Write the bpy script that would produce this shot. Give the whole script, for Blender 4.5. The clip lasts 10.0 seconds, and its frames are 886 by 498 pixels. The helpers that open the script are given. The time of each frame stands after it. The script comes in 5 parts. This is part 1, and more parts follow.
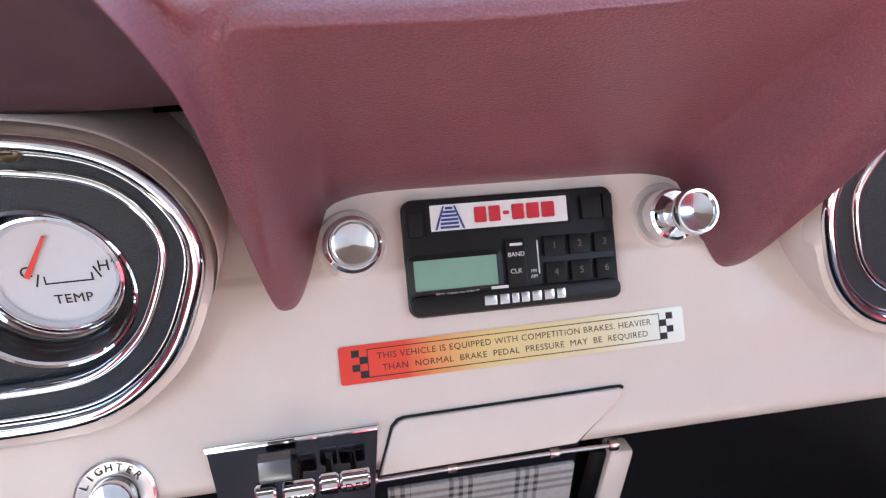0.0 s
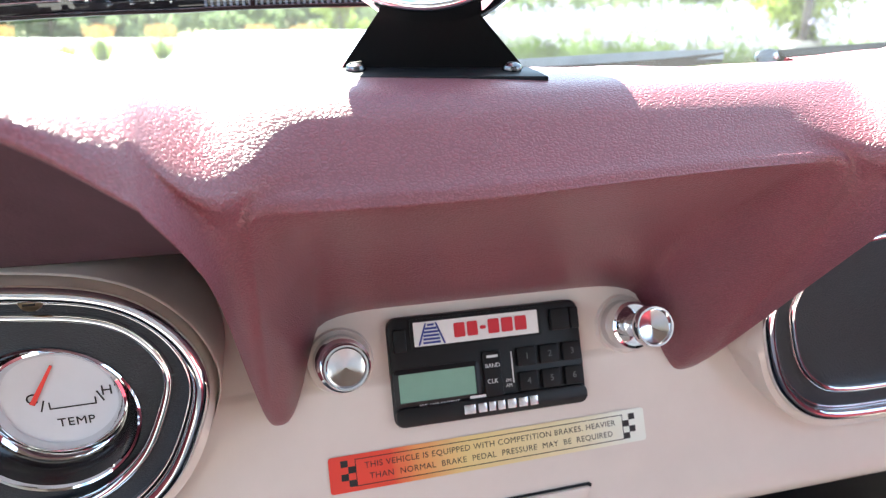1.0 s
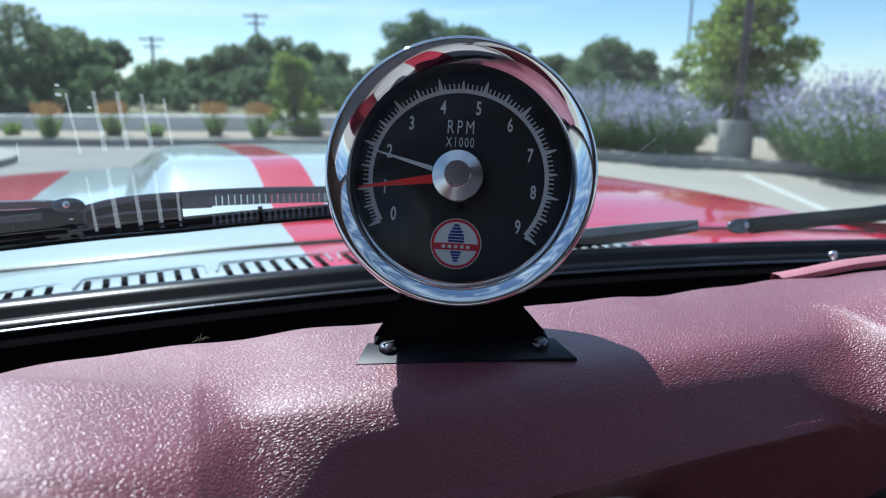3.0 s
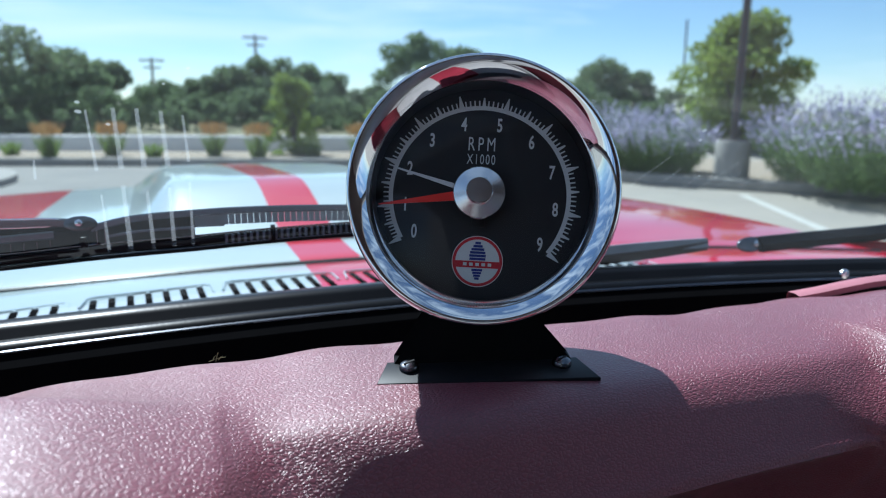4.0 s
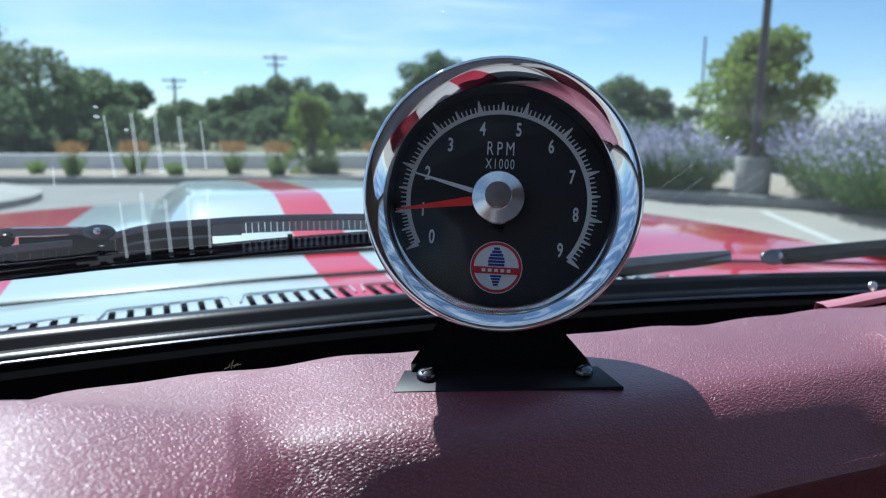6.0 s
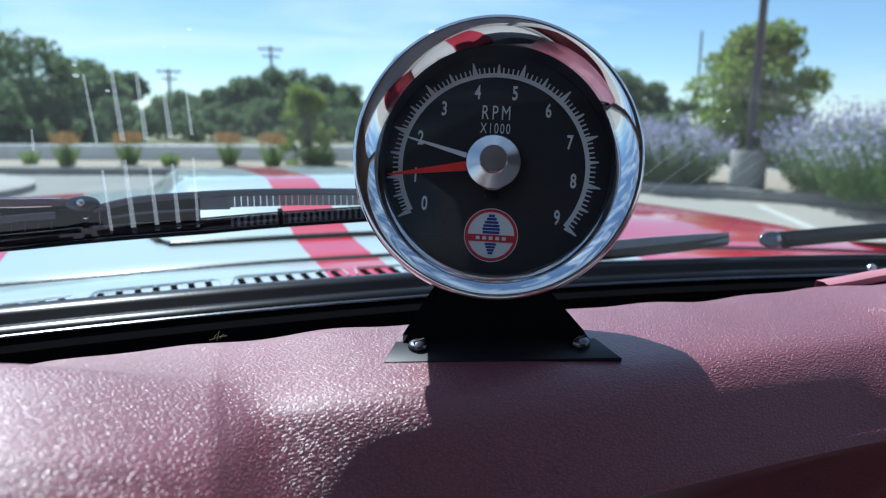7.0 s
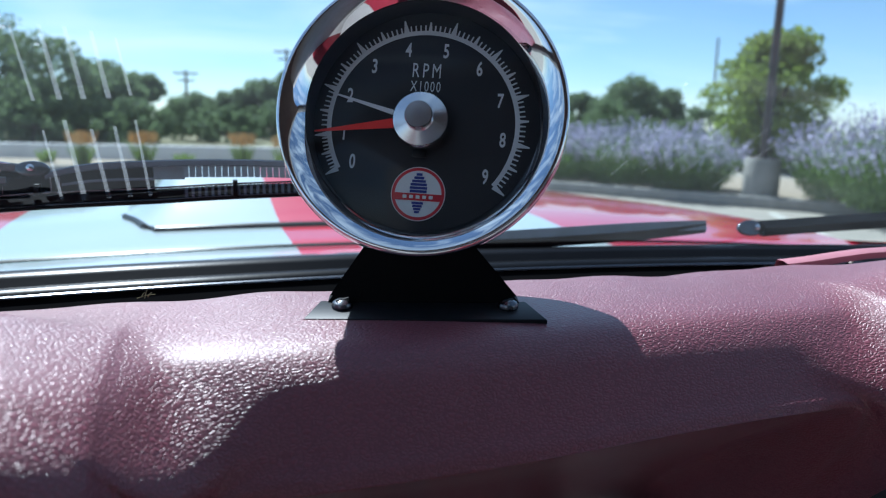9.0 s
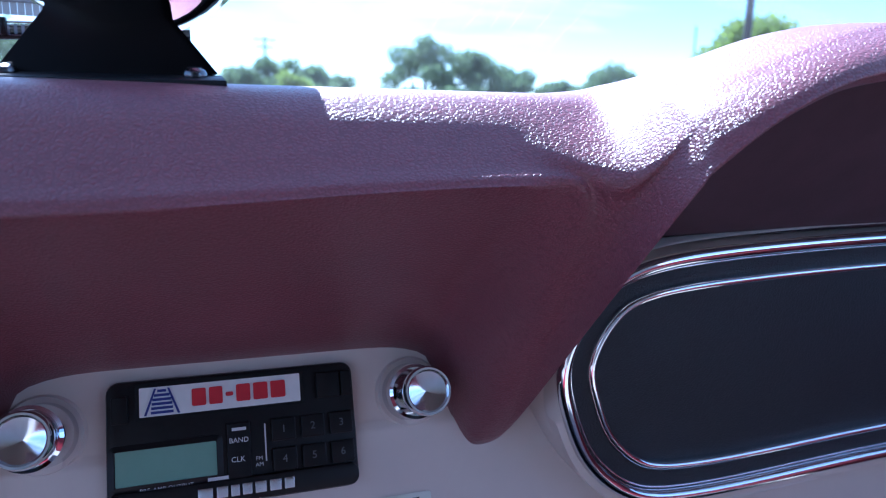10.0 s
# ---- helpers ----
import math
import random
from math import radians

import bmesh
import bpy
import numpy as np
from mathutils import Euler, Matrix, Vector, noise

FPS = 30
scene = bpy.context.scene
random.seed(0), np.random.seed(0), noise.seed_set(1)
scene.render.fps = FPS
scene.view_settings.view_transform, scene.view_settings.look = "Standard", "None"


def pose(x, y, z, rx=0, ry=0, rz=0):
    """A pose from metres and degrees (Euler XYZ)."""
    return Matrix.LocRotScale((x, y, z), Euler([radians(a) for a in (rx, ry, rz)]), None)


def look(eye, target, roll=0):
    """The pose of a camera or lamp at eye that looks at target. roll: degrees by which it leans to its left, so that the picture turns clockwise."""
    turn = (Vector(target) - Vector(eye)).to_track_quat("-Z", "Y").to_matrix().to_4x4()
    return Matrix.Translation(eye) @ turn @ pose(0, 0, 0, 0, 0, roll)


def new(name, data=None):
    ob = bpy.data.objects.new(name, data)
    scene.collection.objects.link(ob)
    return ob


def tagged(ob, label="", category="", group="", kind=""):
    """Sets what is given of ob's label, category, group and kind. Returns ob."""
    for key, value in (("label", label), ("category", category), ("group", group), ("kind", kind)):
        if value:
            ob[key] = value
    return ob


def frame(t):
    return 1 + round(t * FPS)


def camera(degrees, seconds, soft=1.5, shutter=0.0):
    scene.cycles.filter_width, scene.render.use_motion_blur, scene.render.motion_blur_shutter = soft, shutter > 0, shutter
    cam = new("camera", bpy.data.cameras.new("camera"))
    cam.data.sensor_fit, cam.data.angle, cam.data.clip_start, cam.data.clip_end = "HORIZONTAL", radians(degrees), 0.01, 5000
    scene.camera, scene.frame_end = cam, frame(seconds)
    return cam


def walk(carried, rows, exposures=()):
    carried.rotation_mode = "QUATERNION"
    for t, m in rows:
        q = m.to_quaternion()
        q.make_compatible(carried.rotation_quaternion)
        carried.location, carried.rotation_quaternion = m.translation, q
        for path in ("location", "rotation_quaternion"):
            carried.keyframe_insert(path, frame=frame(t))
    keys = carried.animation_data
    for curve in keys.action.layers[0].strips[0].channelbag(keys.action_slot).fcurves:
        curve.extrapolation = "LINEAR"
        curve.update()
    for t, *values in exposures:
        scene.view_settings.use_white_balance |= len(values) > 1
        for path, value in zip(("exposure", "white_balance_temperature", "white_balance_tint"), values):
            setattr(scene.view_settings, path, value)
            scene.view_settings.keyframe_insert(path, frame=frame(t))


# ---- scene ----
cam = camera(66.0, 10.0, 1.1)
PATH = [
    (0, (-0.1049, 0.0300, 0.9559), (0.2405, 1.8475, 0.1956), -0.94),
    (0.3, (-0.1161, 0.0251, 0.9674), (0.3165, 1.8391, 0.2437), -0.11),
    (0.5, (-0.1127, 0.0205, 0.9716), (0.3126, 1.8436, 0.2698), -0.33),
    (1, (-0.1193, 0.0204, 1.0024), (0.3599, 1.8479, 0.3462), 0.07),
    (1.3, (-0.1293, 0.0248, 1.0269), (0.3895, 1.8523, 0.4019), 0.31),
    (1.5, (-0.1317, 0.0287, 1.0469), (0.3970, 1.8614, 0.4447), 0.05),
    (2, (-0.1391, 0.0339, 1.0793), (0.4275, 1.8733, 0.5368), -0.02),
    (2.5, (-0.1377, 0.0374, 1.0848), (0.4590, 1.8816, 0.5910), 0.09),
    (3.8, (-0.1572, 0.0557, 1.0766), (0.4944, 1.8998, 0.6549), 0.48),
    (4, (-0.1519, 0.0511, 1.0807), (0.4829, 1.9036, 0.6736), 0.32),
    (4.5, (-0.1550, 0.0500, 1.0800), (0.4538, 1.9192, 0.7107), 0.12),
    (5, (-0.1571, 0.0529, 1.0789), (0.4330, 1.9317, 0.7253), 0.05),
    (5.5, (-0.1541, 0.0529, 1.0786), (0.4331, 1.9318, 0.7263), 0.04),
    (7, (-0.1481, 0.0605, 1.0643), (0.4521, 1.9300, 0.6876), 0.39),
    (7.5, (-0.1474, 0.0622, 1.0611), (0.4616, 1.9284, 0.6810), 0.62),
    (8, (-0.1476, 0.0640, 1.0589), (0.4604, 1.9312, 0.6788), 0.82),
    (8.5, (-0.1445, 0.0611, 1.0599), (0.4475, 1.9355, 0.6925), 0.96),
    (9, (-0.1175, 0.0519, 1.0476), (0.4488, 1.9347, 0.6834), 1.07),
    (9.5, (-0.0669, 0.0336, 1.0039), (0.5191, 1.9025, 0.6002), 1.44),
    (9.8, (-0.0299, 0.0311, 0.9780), (0.5331, 1.9071, 0.5744), 0.86),
    (10, (-0.0184, 0.0295, 0.9712), (0.5976, 1.8914, 0.5788), 1.15),
]
EXPOSURES = [(0.0, 3.85, 6450, 6), (0.8, 3.7, 6600, 3), (1.2, 3.3, 6600, 2), (1.6, 2.05, 5850, 5), (2.0, 1.15, 5700, 5), (2.5, 0.75, 5500, 4), (4.0, 0.7, 5400, 4), (8.8, 0.75, 5350, 4), (9.5, 1.25, 5150, 3), (9.8, 1.85, 4950, 8), (10.0, 2.1, 4600, 12)]
walk(cam, [(t, look(eye, target, roll)) for t, eye, target, roll in PATH], EXPOSURES)
# a small lens held close: the far ground falls out of focus
cam.data.dof.use_dof = True
cam.data.dof.focus_distance = 0.275
cam.data.dof.aperture_fstop = 12.5

# ---- light: high sun ahead and a little to the driver's side, blue sky with thin cloud ----
SUN_AZ, SUN_EL = -14.0, 52.0


def sun_way():
    a, e = radians(SUN_AZ), radians(SUN_EL)
    return Vector((math.sin(a) * math.cos(e), math.cos(a) * math.cos(e), math.sin(e)))


def nodes_of(tree):
    tree.nodes.clear()
    return tree.nodes, tree.links


def make_world():
    w = bpy.data.worlds.new("sky")
    scene.world = w
    w.use_nodes = True
    n, l = nodes_of(w.node_tree)
    out = n.new("ShaderNodeOutputWorld")
    bg = n.new("ShaderNodeBackground")
    sky = n.new("ShaderNodeTexSky")
    sky.sky_type = "NISHITA"
    sky.sun_disc = False
    sky.sun_elevation, sky.sun_rotation = radians(SUN_EL), radians(SUN_AZ)
    sky.altitude, sky.dust_density, sky.ozone_density = 1500, 0.3, 1.7
    coord = n.new("ShaderNodeTexCoord")
    mp = n.new("ShaderNodeMapping")
    mp.inputs["Rotation"].default_value = (0, radians(6), 0)
    mp.inputs["Scale"].default_value = (1.0, 1.0, 8.0)
    no = n.new("ShaderNodeTexNoise")
    no.inputs["Scale"].default_value = 2.2
    no.inputs["Detail"].default_value = 6
    no.inputs["Roughness"].default_value = 0.55
    no.inputs["Distortion"].default_value = 0.5
    ramp = n.new("ShaderNodeValToRGB")
    ramp.color_ramp.elements[0].position, ramp.color_ramp.elements[1].position = 0.44, 0.84
    mix = n.new("ShaderNodeMixRGB")
    mix.inputs["Color2"].default_value = (8.6, 9.0, 9.5, 1)
    l.new(coord.outputs["Generated"], mp.inputs["Vector"])
    l.new(mp.outputs["Vector"], no.inputs["Vector"])
    l.new(no.outputs["Fac"], ramp.inputs["Fac"])
    l.new(ramp.outputs["Color"], mix.inputs["Fac"])
    l.new(sky.outputs["Color"], mix.inputs["Color1"])
    l.new(mix.outputs["Color"], bg.inputs["Color"])
    bg.inputs["Strength"].default_value = 0.072
    l.new(bg.outputs["Background"], out.inputs["Surface"])


make_world()
lamp = bpy.data.lights.new("sun", "SUN")
lamp.energy, lamp.angle, lamp.color = 5.0, radians(0.55), (1.0, 0.95, 0.87)
new("sun", lamp).matrix_world = look(sun_way() * 50, (0, 0, 0))


# ---- materials ----
def material(name, colour, rough=0.5, metal=0.0, vary=0.0, scale=40.0, bump=0.0, bump_scale=300.0, kind="noise",
             colour2=None, coat=0.0, depth=0.0005, spec=0.5, rough_vary=0.0, sheen=0.0, thin=0.0, crease=0.0, fine=0.0):
    """A surface with a base colour that drifts to colour2 over a noise of that scale (per metre), and a fine relief."""
    m = bpy.data.materials.new(name)
    m.use_nodes = True
    n, l = nodes_of(m.node_tree)
    out = n.new("ShaderNodeOutputMaterial")
    b = n.new("ShaderNodeBsdfPrincipled")
    if thin:
        tl = n.new("ShaderNodeBsdfTranslucent")
        tl.inputs["Color"].default_value = (*[min(1.0, c * 1.6) for c in colour], 1)
        mx = n.new("ShaderNodeMixShader")
        mx.inputs["Fac"].default_value = thin
        l.new(b.outputs[0], mx.inputs[1])
        l.new(tl.outputs[0], mx.inputs[2])
        l.new(mx.outputs[0], out.inputs["Surface"])
    else:
        l.new(b.outputs[0], out.inputs["Surface"])
    b.inputs["Base Color"].default_value = (*colour, 1)
    b.inputs["Roughness"].default_value = rough
    b.inputs["Metallic"].default_value = metal
    b.inputs["Coat Weight"].default_value = coat
    b.inputs["Coat Roughness"].default_value = 0.05
    b.inputs["Sheen Weight"].default_value = sheen
    b.inputs["Sheen Roughness"].default_value = 0.4
    b.inputs["Specular IOR Level"].default_value = spec
    coord = n.new("ShaderNodeTexCoord")
    if vary or colour2:
        c2 = colour2 or tuple(max(0.0, c * (1 - vary)) for c in colour)
        no = n.new("ShaderNodeTexNoise")
        no.inputs["Scale"].default_value = scale
        no.inputs["Detail"].default_value = 8
        no.inputs["Roughness"].default_value = 0.65
        l.new(coord.outputs["Object"], no.inputs["Vector"])
        ramp = n.new("ShaderNodeValToRGB")
        ramp.color_ramp.elements[0].position, ramp.color_ramp.elements[1].position = 0.35, 0.7
        ramp.color_ramp.elements[0].color = (*colour, 1)
        ramp.color_ramp.elements[1].color = (*c2, 1)
        l.new(no.outputs["Fac"], ramp.inputs["Fac"])
        l.new(ramp.outputs["Color"], b.inputs["Base Color"])
        if rough_vary:
            mr = n.new("ShaderNodeMapRange")
            mr.inputs["To Min"].default_value, mr.inputs["To Max"].default_value = rough - rough_vary, rough + rough_vary
            l.new(no.outputs["Fac"], mr.inputs["Value"])
            l.new(mr.outputs["Result"], b.inputs["Roughness"])
    if bump:
        bp = n.new("ShaderNodeBump")
        bp.inputs["Strength"].default_value = bump
        bp.inputs["Distance"].default_value = depth
        if kind == "leather":
            warp = n.new("ShaderNodeTexNoise")
            warp.inputs["Scale"].default_value = bump_scale * 0.6
            warp.inputs["Detail"].default_value = 3
            l.new(coord.outputs["Object"], warp.inputs["Vector"])
            mixv = n.new("ShaderNodeVectorMath")
            mixv.operation = "MULTIPLY_ADD"
            mixv.inputs[1].default_value = (0.0016, 0.0016, 0.0016)
            l.new(warp.outputs["Color"], mixv.inputs[0])
            l.new(coord.outputs["Object"], mixv.inputs[2])
            vo = n.new("ShaderNodeTexVoronoi")
            vo.feature = "DISTANCE_TO_EDGE"
            vo.inputs["Scale"].default_value = bump_scale
            flat = n.new("ShaderNodeMapping")
            flat.inputs["Scale"].default_value = (0.60, 1.0, 1.0)
            l.new(mixv.outputs[0], flat.inputs["Vector"])
            l.new(flat.outputs["Vector"], vo.inputs["Vector"])
            cr = n.new("ShaderNodeValToRGB")
            cr.color_ramp.interpolation = "EASE"
            cr.color_ramp.elements[0].position, cr.color_ramp.elements[1].position = 0.0, 0.30
            l.new(vo.outputs["Distance"], cr.inputs["Fac"])
            l.new(cr.outputs["Color"], bp.inputs["Height"])
            if fine:
                # small wrinkles over the pebbles
                wr = n.new("ShaderNodeTexNoise")
                wr.inputs["Scale"].default_value = bump_scale * 2.6
                wr.inputs["Detail"].default_value = 3
                l.new(flat.outputs["Vector"], wr.inputs["Vector"])
                hs = n.new("ShaderNodeMath")
                hs.operation = "MULTIPLY_ADD"
                hs.inputs[1].default_value = fine
                l.new(wr.outputs["Fac"], hs.inputs[0])
                l.new(cr.outputs["Color"], hs.inputs[2])
                l.new(hs.outputs[0], bp.inputs["Height"])
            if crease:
                # darker base colour in the creases of the grain
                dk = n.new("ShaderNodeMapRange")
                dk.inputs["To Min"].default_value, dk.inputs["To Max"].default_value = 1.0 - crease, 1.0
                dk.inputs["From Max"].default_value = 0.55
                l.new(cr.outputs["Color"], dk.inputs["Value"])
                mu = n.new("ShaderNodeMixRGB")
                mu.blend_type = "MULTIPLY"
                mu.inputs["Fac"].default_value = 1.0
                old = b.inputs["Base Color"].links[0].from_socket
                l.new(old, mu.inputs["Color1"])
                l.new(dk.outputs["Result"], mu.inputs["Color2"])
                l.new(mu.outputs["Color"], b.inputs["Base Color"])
        else:
            bn = n.new("ShaderNodeTexNoise")
            bn.inputs["Scale"].default_value = bump_scale
            bn.inputs["Detail"].default_value = 5
            l.new(coord.outputs["Object"], bn.inputs["Vector"])
            l.new(bn.outputs["Fac"], bp.inputs["Height"])
        l.new(bp.outputs["Normal"], b.inputs["Normal"])
    return m


def pane_glass(name, tint, gloss, dust=0.0):
    """Thin clear glass: it lets light through and mirrors a little, more at a slant."""
    m = bpy.data.materials.new(name)
    m.use_nodes = True
    n, l = nodes_of(m.node_tree)
    out = n.new("ShaderNodeOutputMaterial")
    tr = n.new("ShaderNodeBsdfTransparent")
    tr.inputs["Color"].default_value = (*tint, 1)
    gl = n.new("ShaderNodeBsdfGlossy")
    gl.inputs["Roughness"].default_value = 0.02
    lw = n.new("ShaderNodeLayerWeight")
    lw.inputs["Blend"].default_value = 0.5
    fr = n.new("ShaderNodeMath")
    fr.operation = "POWER"
    fr.inputs[1].default_value = 4.0
    l.new(lw.outputs["Facing"], fr.inputs[0])
    fa = n.new("ShaderNodeMath")
    fa.operation = "MULTIPLY_ADD"
    fa.inputs[1].default_value, fa.inputs[2].default_value = gloss, gloss * 0.12
    l.new(fr.outputs[0], fa.inputs[0])
    mx = n.new("ShaderNodeMixShader")
    l.new(fa.outputs[0], mx.inputs["Fac"])
    l.new(tr.outputs[0], mx.inputs[1])
    l.new(gl.outputs[0], mx.inputs[2])
    if dust:
        df = n.new("ShaderNodeBsdfTranslucent")
        df.inputs["Color"].default_value = (0.8, 0.82, 0.85, 1)
        no = n.new("ShaderNodeTexNoise")
        no.inputs["Scale"].default_value = 14
        no.inputs["Detail"].default_value = 6
        mr = n.new("ShaderNodeMapRange")
        mr.inputs["From Min"].default_value, mr.inputs["From Max"].default_value = 0.35, 0.75
        mr.inputs["To Min"].default_value, mr.inputs["To Max"].default_value = dust * 0.6, dust * 1.6
        l.new(no.outputs["Fac"], mr.inputs["Value"])
        m2 = n.new("ShaderNodeMixShader")
        l.new(mr.outputs["Result"], m2.inputs["Fac"])
        l.new(mx.outputs[0], m2.inputs[1])
        l.new(df.outputs[0], m2.inputs[2])
        mx = m2
    l.new(mx.outputs[0], out.inputs["Surface"])
    return m


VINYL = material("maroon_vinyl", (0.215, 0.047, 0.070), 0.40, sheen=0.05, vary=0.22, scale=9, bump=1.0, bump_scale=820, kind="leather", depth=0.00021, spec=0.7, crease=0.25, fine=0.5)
_b = next(x for x in VINYL.node_tree.nodes if x.type == "BSDF_PRINCIPLED")
_b.inputs["Coat Weight"].default_value, _b.inputs["Coat Roughness"].default_value = 0.50, 0.44
STRIP = material("pale_pink_vinyl", (0.42, 0.17, 0.20), 0.5, vary=0.2, scale=30, bump=0.2, bump_scale=700)
PAINT = material("ivory_paint", (0.66, 0.58, 0.52), 0.36, vary=0.08, scale=14, bump=0.05, bump_scale=900, coat=0.25, depth=0.0002)
BLACK_GRAIN = material("black_camera_grain", (0.012, 0.017, 0.024), 0.50, spec=0.5, vary=0.2, scale=30, bump=0.5, bump_scale=900, kind="leather", depth=0.0003)
CHROME = material("chrome", (0.80, 0.81, 0.83), 0.04, 1.0, vary=0.12, scale=60, rough_vary=0.02)
BRUSHED = material("turned_aluminium", (0.78, 0.78, 0.80), 0.24, 1.0, vary=0.1, scale=80, bump=0.05, bump_scale=1500, depth=0.0002)
BLACK_PAINT = material("black_enamel", (0.003, 0.0033, 0.004), 0.34, vary=0.3, scale=50, spec=0.10)
BLACK_SATIN = material("satin_black_steel", (0.012, 0.014, 0.017), 0.46, vary=0.3, scale=70, spec=0.16, bump=0.06, bump_scale=600, depth=0.0002)
BLACK_PLASTIC = material("black_plastic", (0.008, 0.008, 0.009), 0.42, spec=0.3, vary=0.3, scale=90, bump=0.06, bump_scale=1600, depth=0.0002)
BUTTON_PLASTIC = material("button_plastic", (0.008, 0.008, 0.009), 0.45, vary=0.3, scale=120, spec=0.22)
CAP = material("spun_cap", (0.82, 0.82, 0.83), 0.13, 1.0, vary=0.1, scale=80, bump=0.04, bump_scale=1500, depth=0.0002)
GUNMETAL = material("dull_chrome", (0.15, 0.16, 0.18), 0.26, 1.0, vary=0.3, scale=40)
DARK_MIRROR = material("black_chrome", (0.06, 0.06, 0.07), 0.08, 1.0, vary=0.3, scale=40)
BRASS = material("dull_brass", (0.24, 0.19, 0.13), 0.3, 1.0, vary=0.3, scale=90)
BLACK_GLOSS = material("gloss_black", (0.010, 0.010, 0.012), 0.18, vary=0.2, scale=60)
SLATE_DARK = material("dark_slate_lacquer", (0.085, 0.105, 0.14), 0.22, vary=0.3, scale=40, spec=0.7)
# slate grey; on the short wiper's spine it paints in the reflected sky
SLATE = material("slate_grey", (0.17, 0.22, 0.26), 0.38, vary=0.3, scale=40, spec=0.5)
DIAL_BLACK = material("dial_black", (0.010, 0.009, 0.011), 0.55, vary=0.2, scale=60)
DIAL_WHITE = material("dial_white", (0.62, 0.64, 0.68), 0.5, vary=0.05, scale=50)
PRINT_GREY = material("dial_print", (0.64, 0.65, 0.65), 0.6, vary=0.1, scale=200)
PRINT_DIM = material("dim_print", (0.13, 0.14, 0.14), 0.6, vary=0.1, scale=200)
PRINT_BLACK = material("black_ink", (0.012, 0.011, 0.012), 0.6, vary=0.2, scale=200)
PRINT_WHITE = material("white_print", (0.72, 0.72, 0.70), 0.5, vary=0.06, scale=200)
PRINT_RED = material("red_print", (0.55, 0.015, 0.03), 0.45, vary=0.15, scale=150)
PRINT_BLUE = material("blue_print", (0.025, 0.04, 0.24), 0.5, vary=0.15, scale=150)
NEEDLE_RED = material("red_needle", (0.75, 0.03, 0.02), 0.4, vary=0.1, scale=90)
LCD = material("lcd_window", (0.20, 0.36, 0.27), 0.15, vary=0.12, scale=30, coat=0.6)
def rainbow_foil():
    """Metallic foil with its changing sheen painted in: coral red through gold to pale silver along its length."""
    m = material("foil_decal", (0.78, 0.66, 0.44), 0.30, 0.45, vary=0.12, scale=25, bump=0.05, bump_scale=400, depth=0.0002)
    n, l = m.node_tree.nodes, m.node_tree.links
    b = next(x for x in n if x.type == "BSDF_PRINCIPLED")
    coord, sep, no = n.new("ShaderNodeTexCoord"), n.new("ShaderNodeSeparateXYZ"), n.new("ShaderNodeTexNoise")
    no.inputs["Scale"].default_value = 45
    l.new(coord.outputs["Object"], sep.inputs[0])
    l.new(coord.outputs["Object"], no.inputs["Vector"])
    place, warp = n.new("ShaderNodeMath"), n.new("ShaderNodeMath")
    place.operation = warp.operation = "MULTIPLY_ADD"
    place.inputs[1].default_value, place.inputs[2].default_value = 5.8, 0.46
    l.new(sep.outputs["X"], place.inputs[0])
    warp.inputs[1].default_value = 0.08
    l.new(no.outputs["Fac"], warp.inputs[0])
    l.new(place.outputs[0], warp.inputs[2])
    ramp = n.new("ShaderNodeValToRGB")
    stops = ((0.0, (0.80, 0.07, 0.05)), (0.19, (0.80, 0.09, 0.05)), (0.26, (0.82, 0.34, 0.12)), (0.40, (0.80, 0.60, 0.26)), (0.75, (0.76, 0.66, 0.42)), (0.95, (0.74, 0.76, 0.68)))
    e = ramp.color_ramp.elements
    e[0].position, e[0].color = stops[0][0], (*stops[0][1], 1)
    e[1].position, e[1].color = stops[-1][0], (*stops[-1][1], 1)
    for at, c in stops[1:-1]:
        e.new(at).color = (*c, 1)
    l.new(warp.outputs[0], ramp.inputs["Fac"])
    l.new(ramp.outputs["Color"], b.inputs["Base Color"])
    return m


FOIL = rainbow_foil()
RUBBER = material("black_rubber", (0.005, 0.005, 0.006), 0.30, vary=0.3, scale=40, bump=0.1, bump_scale=500, spec=0.12)
TRIM_BLACK = material("black_cowl_trim", (0.0025, 0.0025, 0.003), 0.95, vary=0.3, scale=20, spec=0.02)
SHADED_VINYL = material("painted_shade_vinyl", (0.075, 0.038, 0.050), 0.7, vary=0.25, scale=30, bump=0.2, bump_scale=700, spec=0.3)
CAR_WHITE = material("white_car_paint", (0.42, 0.47, 0.47), 0.30, vary=0.05, scale=6, coat=0.8, spec=0.2)
CAR_RED = material("red_car_paint", (0.50, 0.004, 0.030), 0.35, vary=0.1, scale=6, coat=0.9, spec=0.12)
DARK = material("dark_recess", (0.006, 0.006, 0.007), 0.8, vary=0.3, scale=20)
CARPET = material("black_carpet", (0.022, 0.025, 0.033), 0.95, vary=0.4, scale=200, bump=0.5, bump_scale=900)


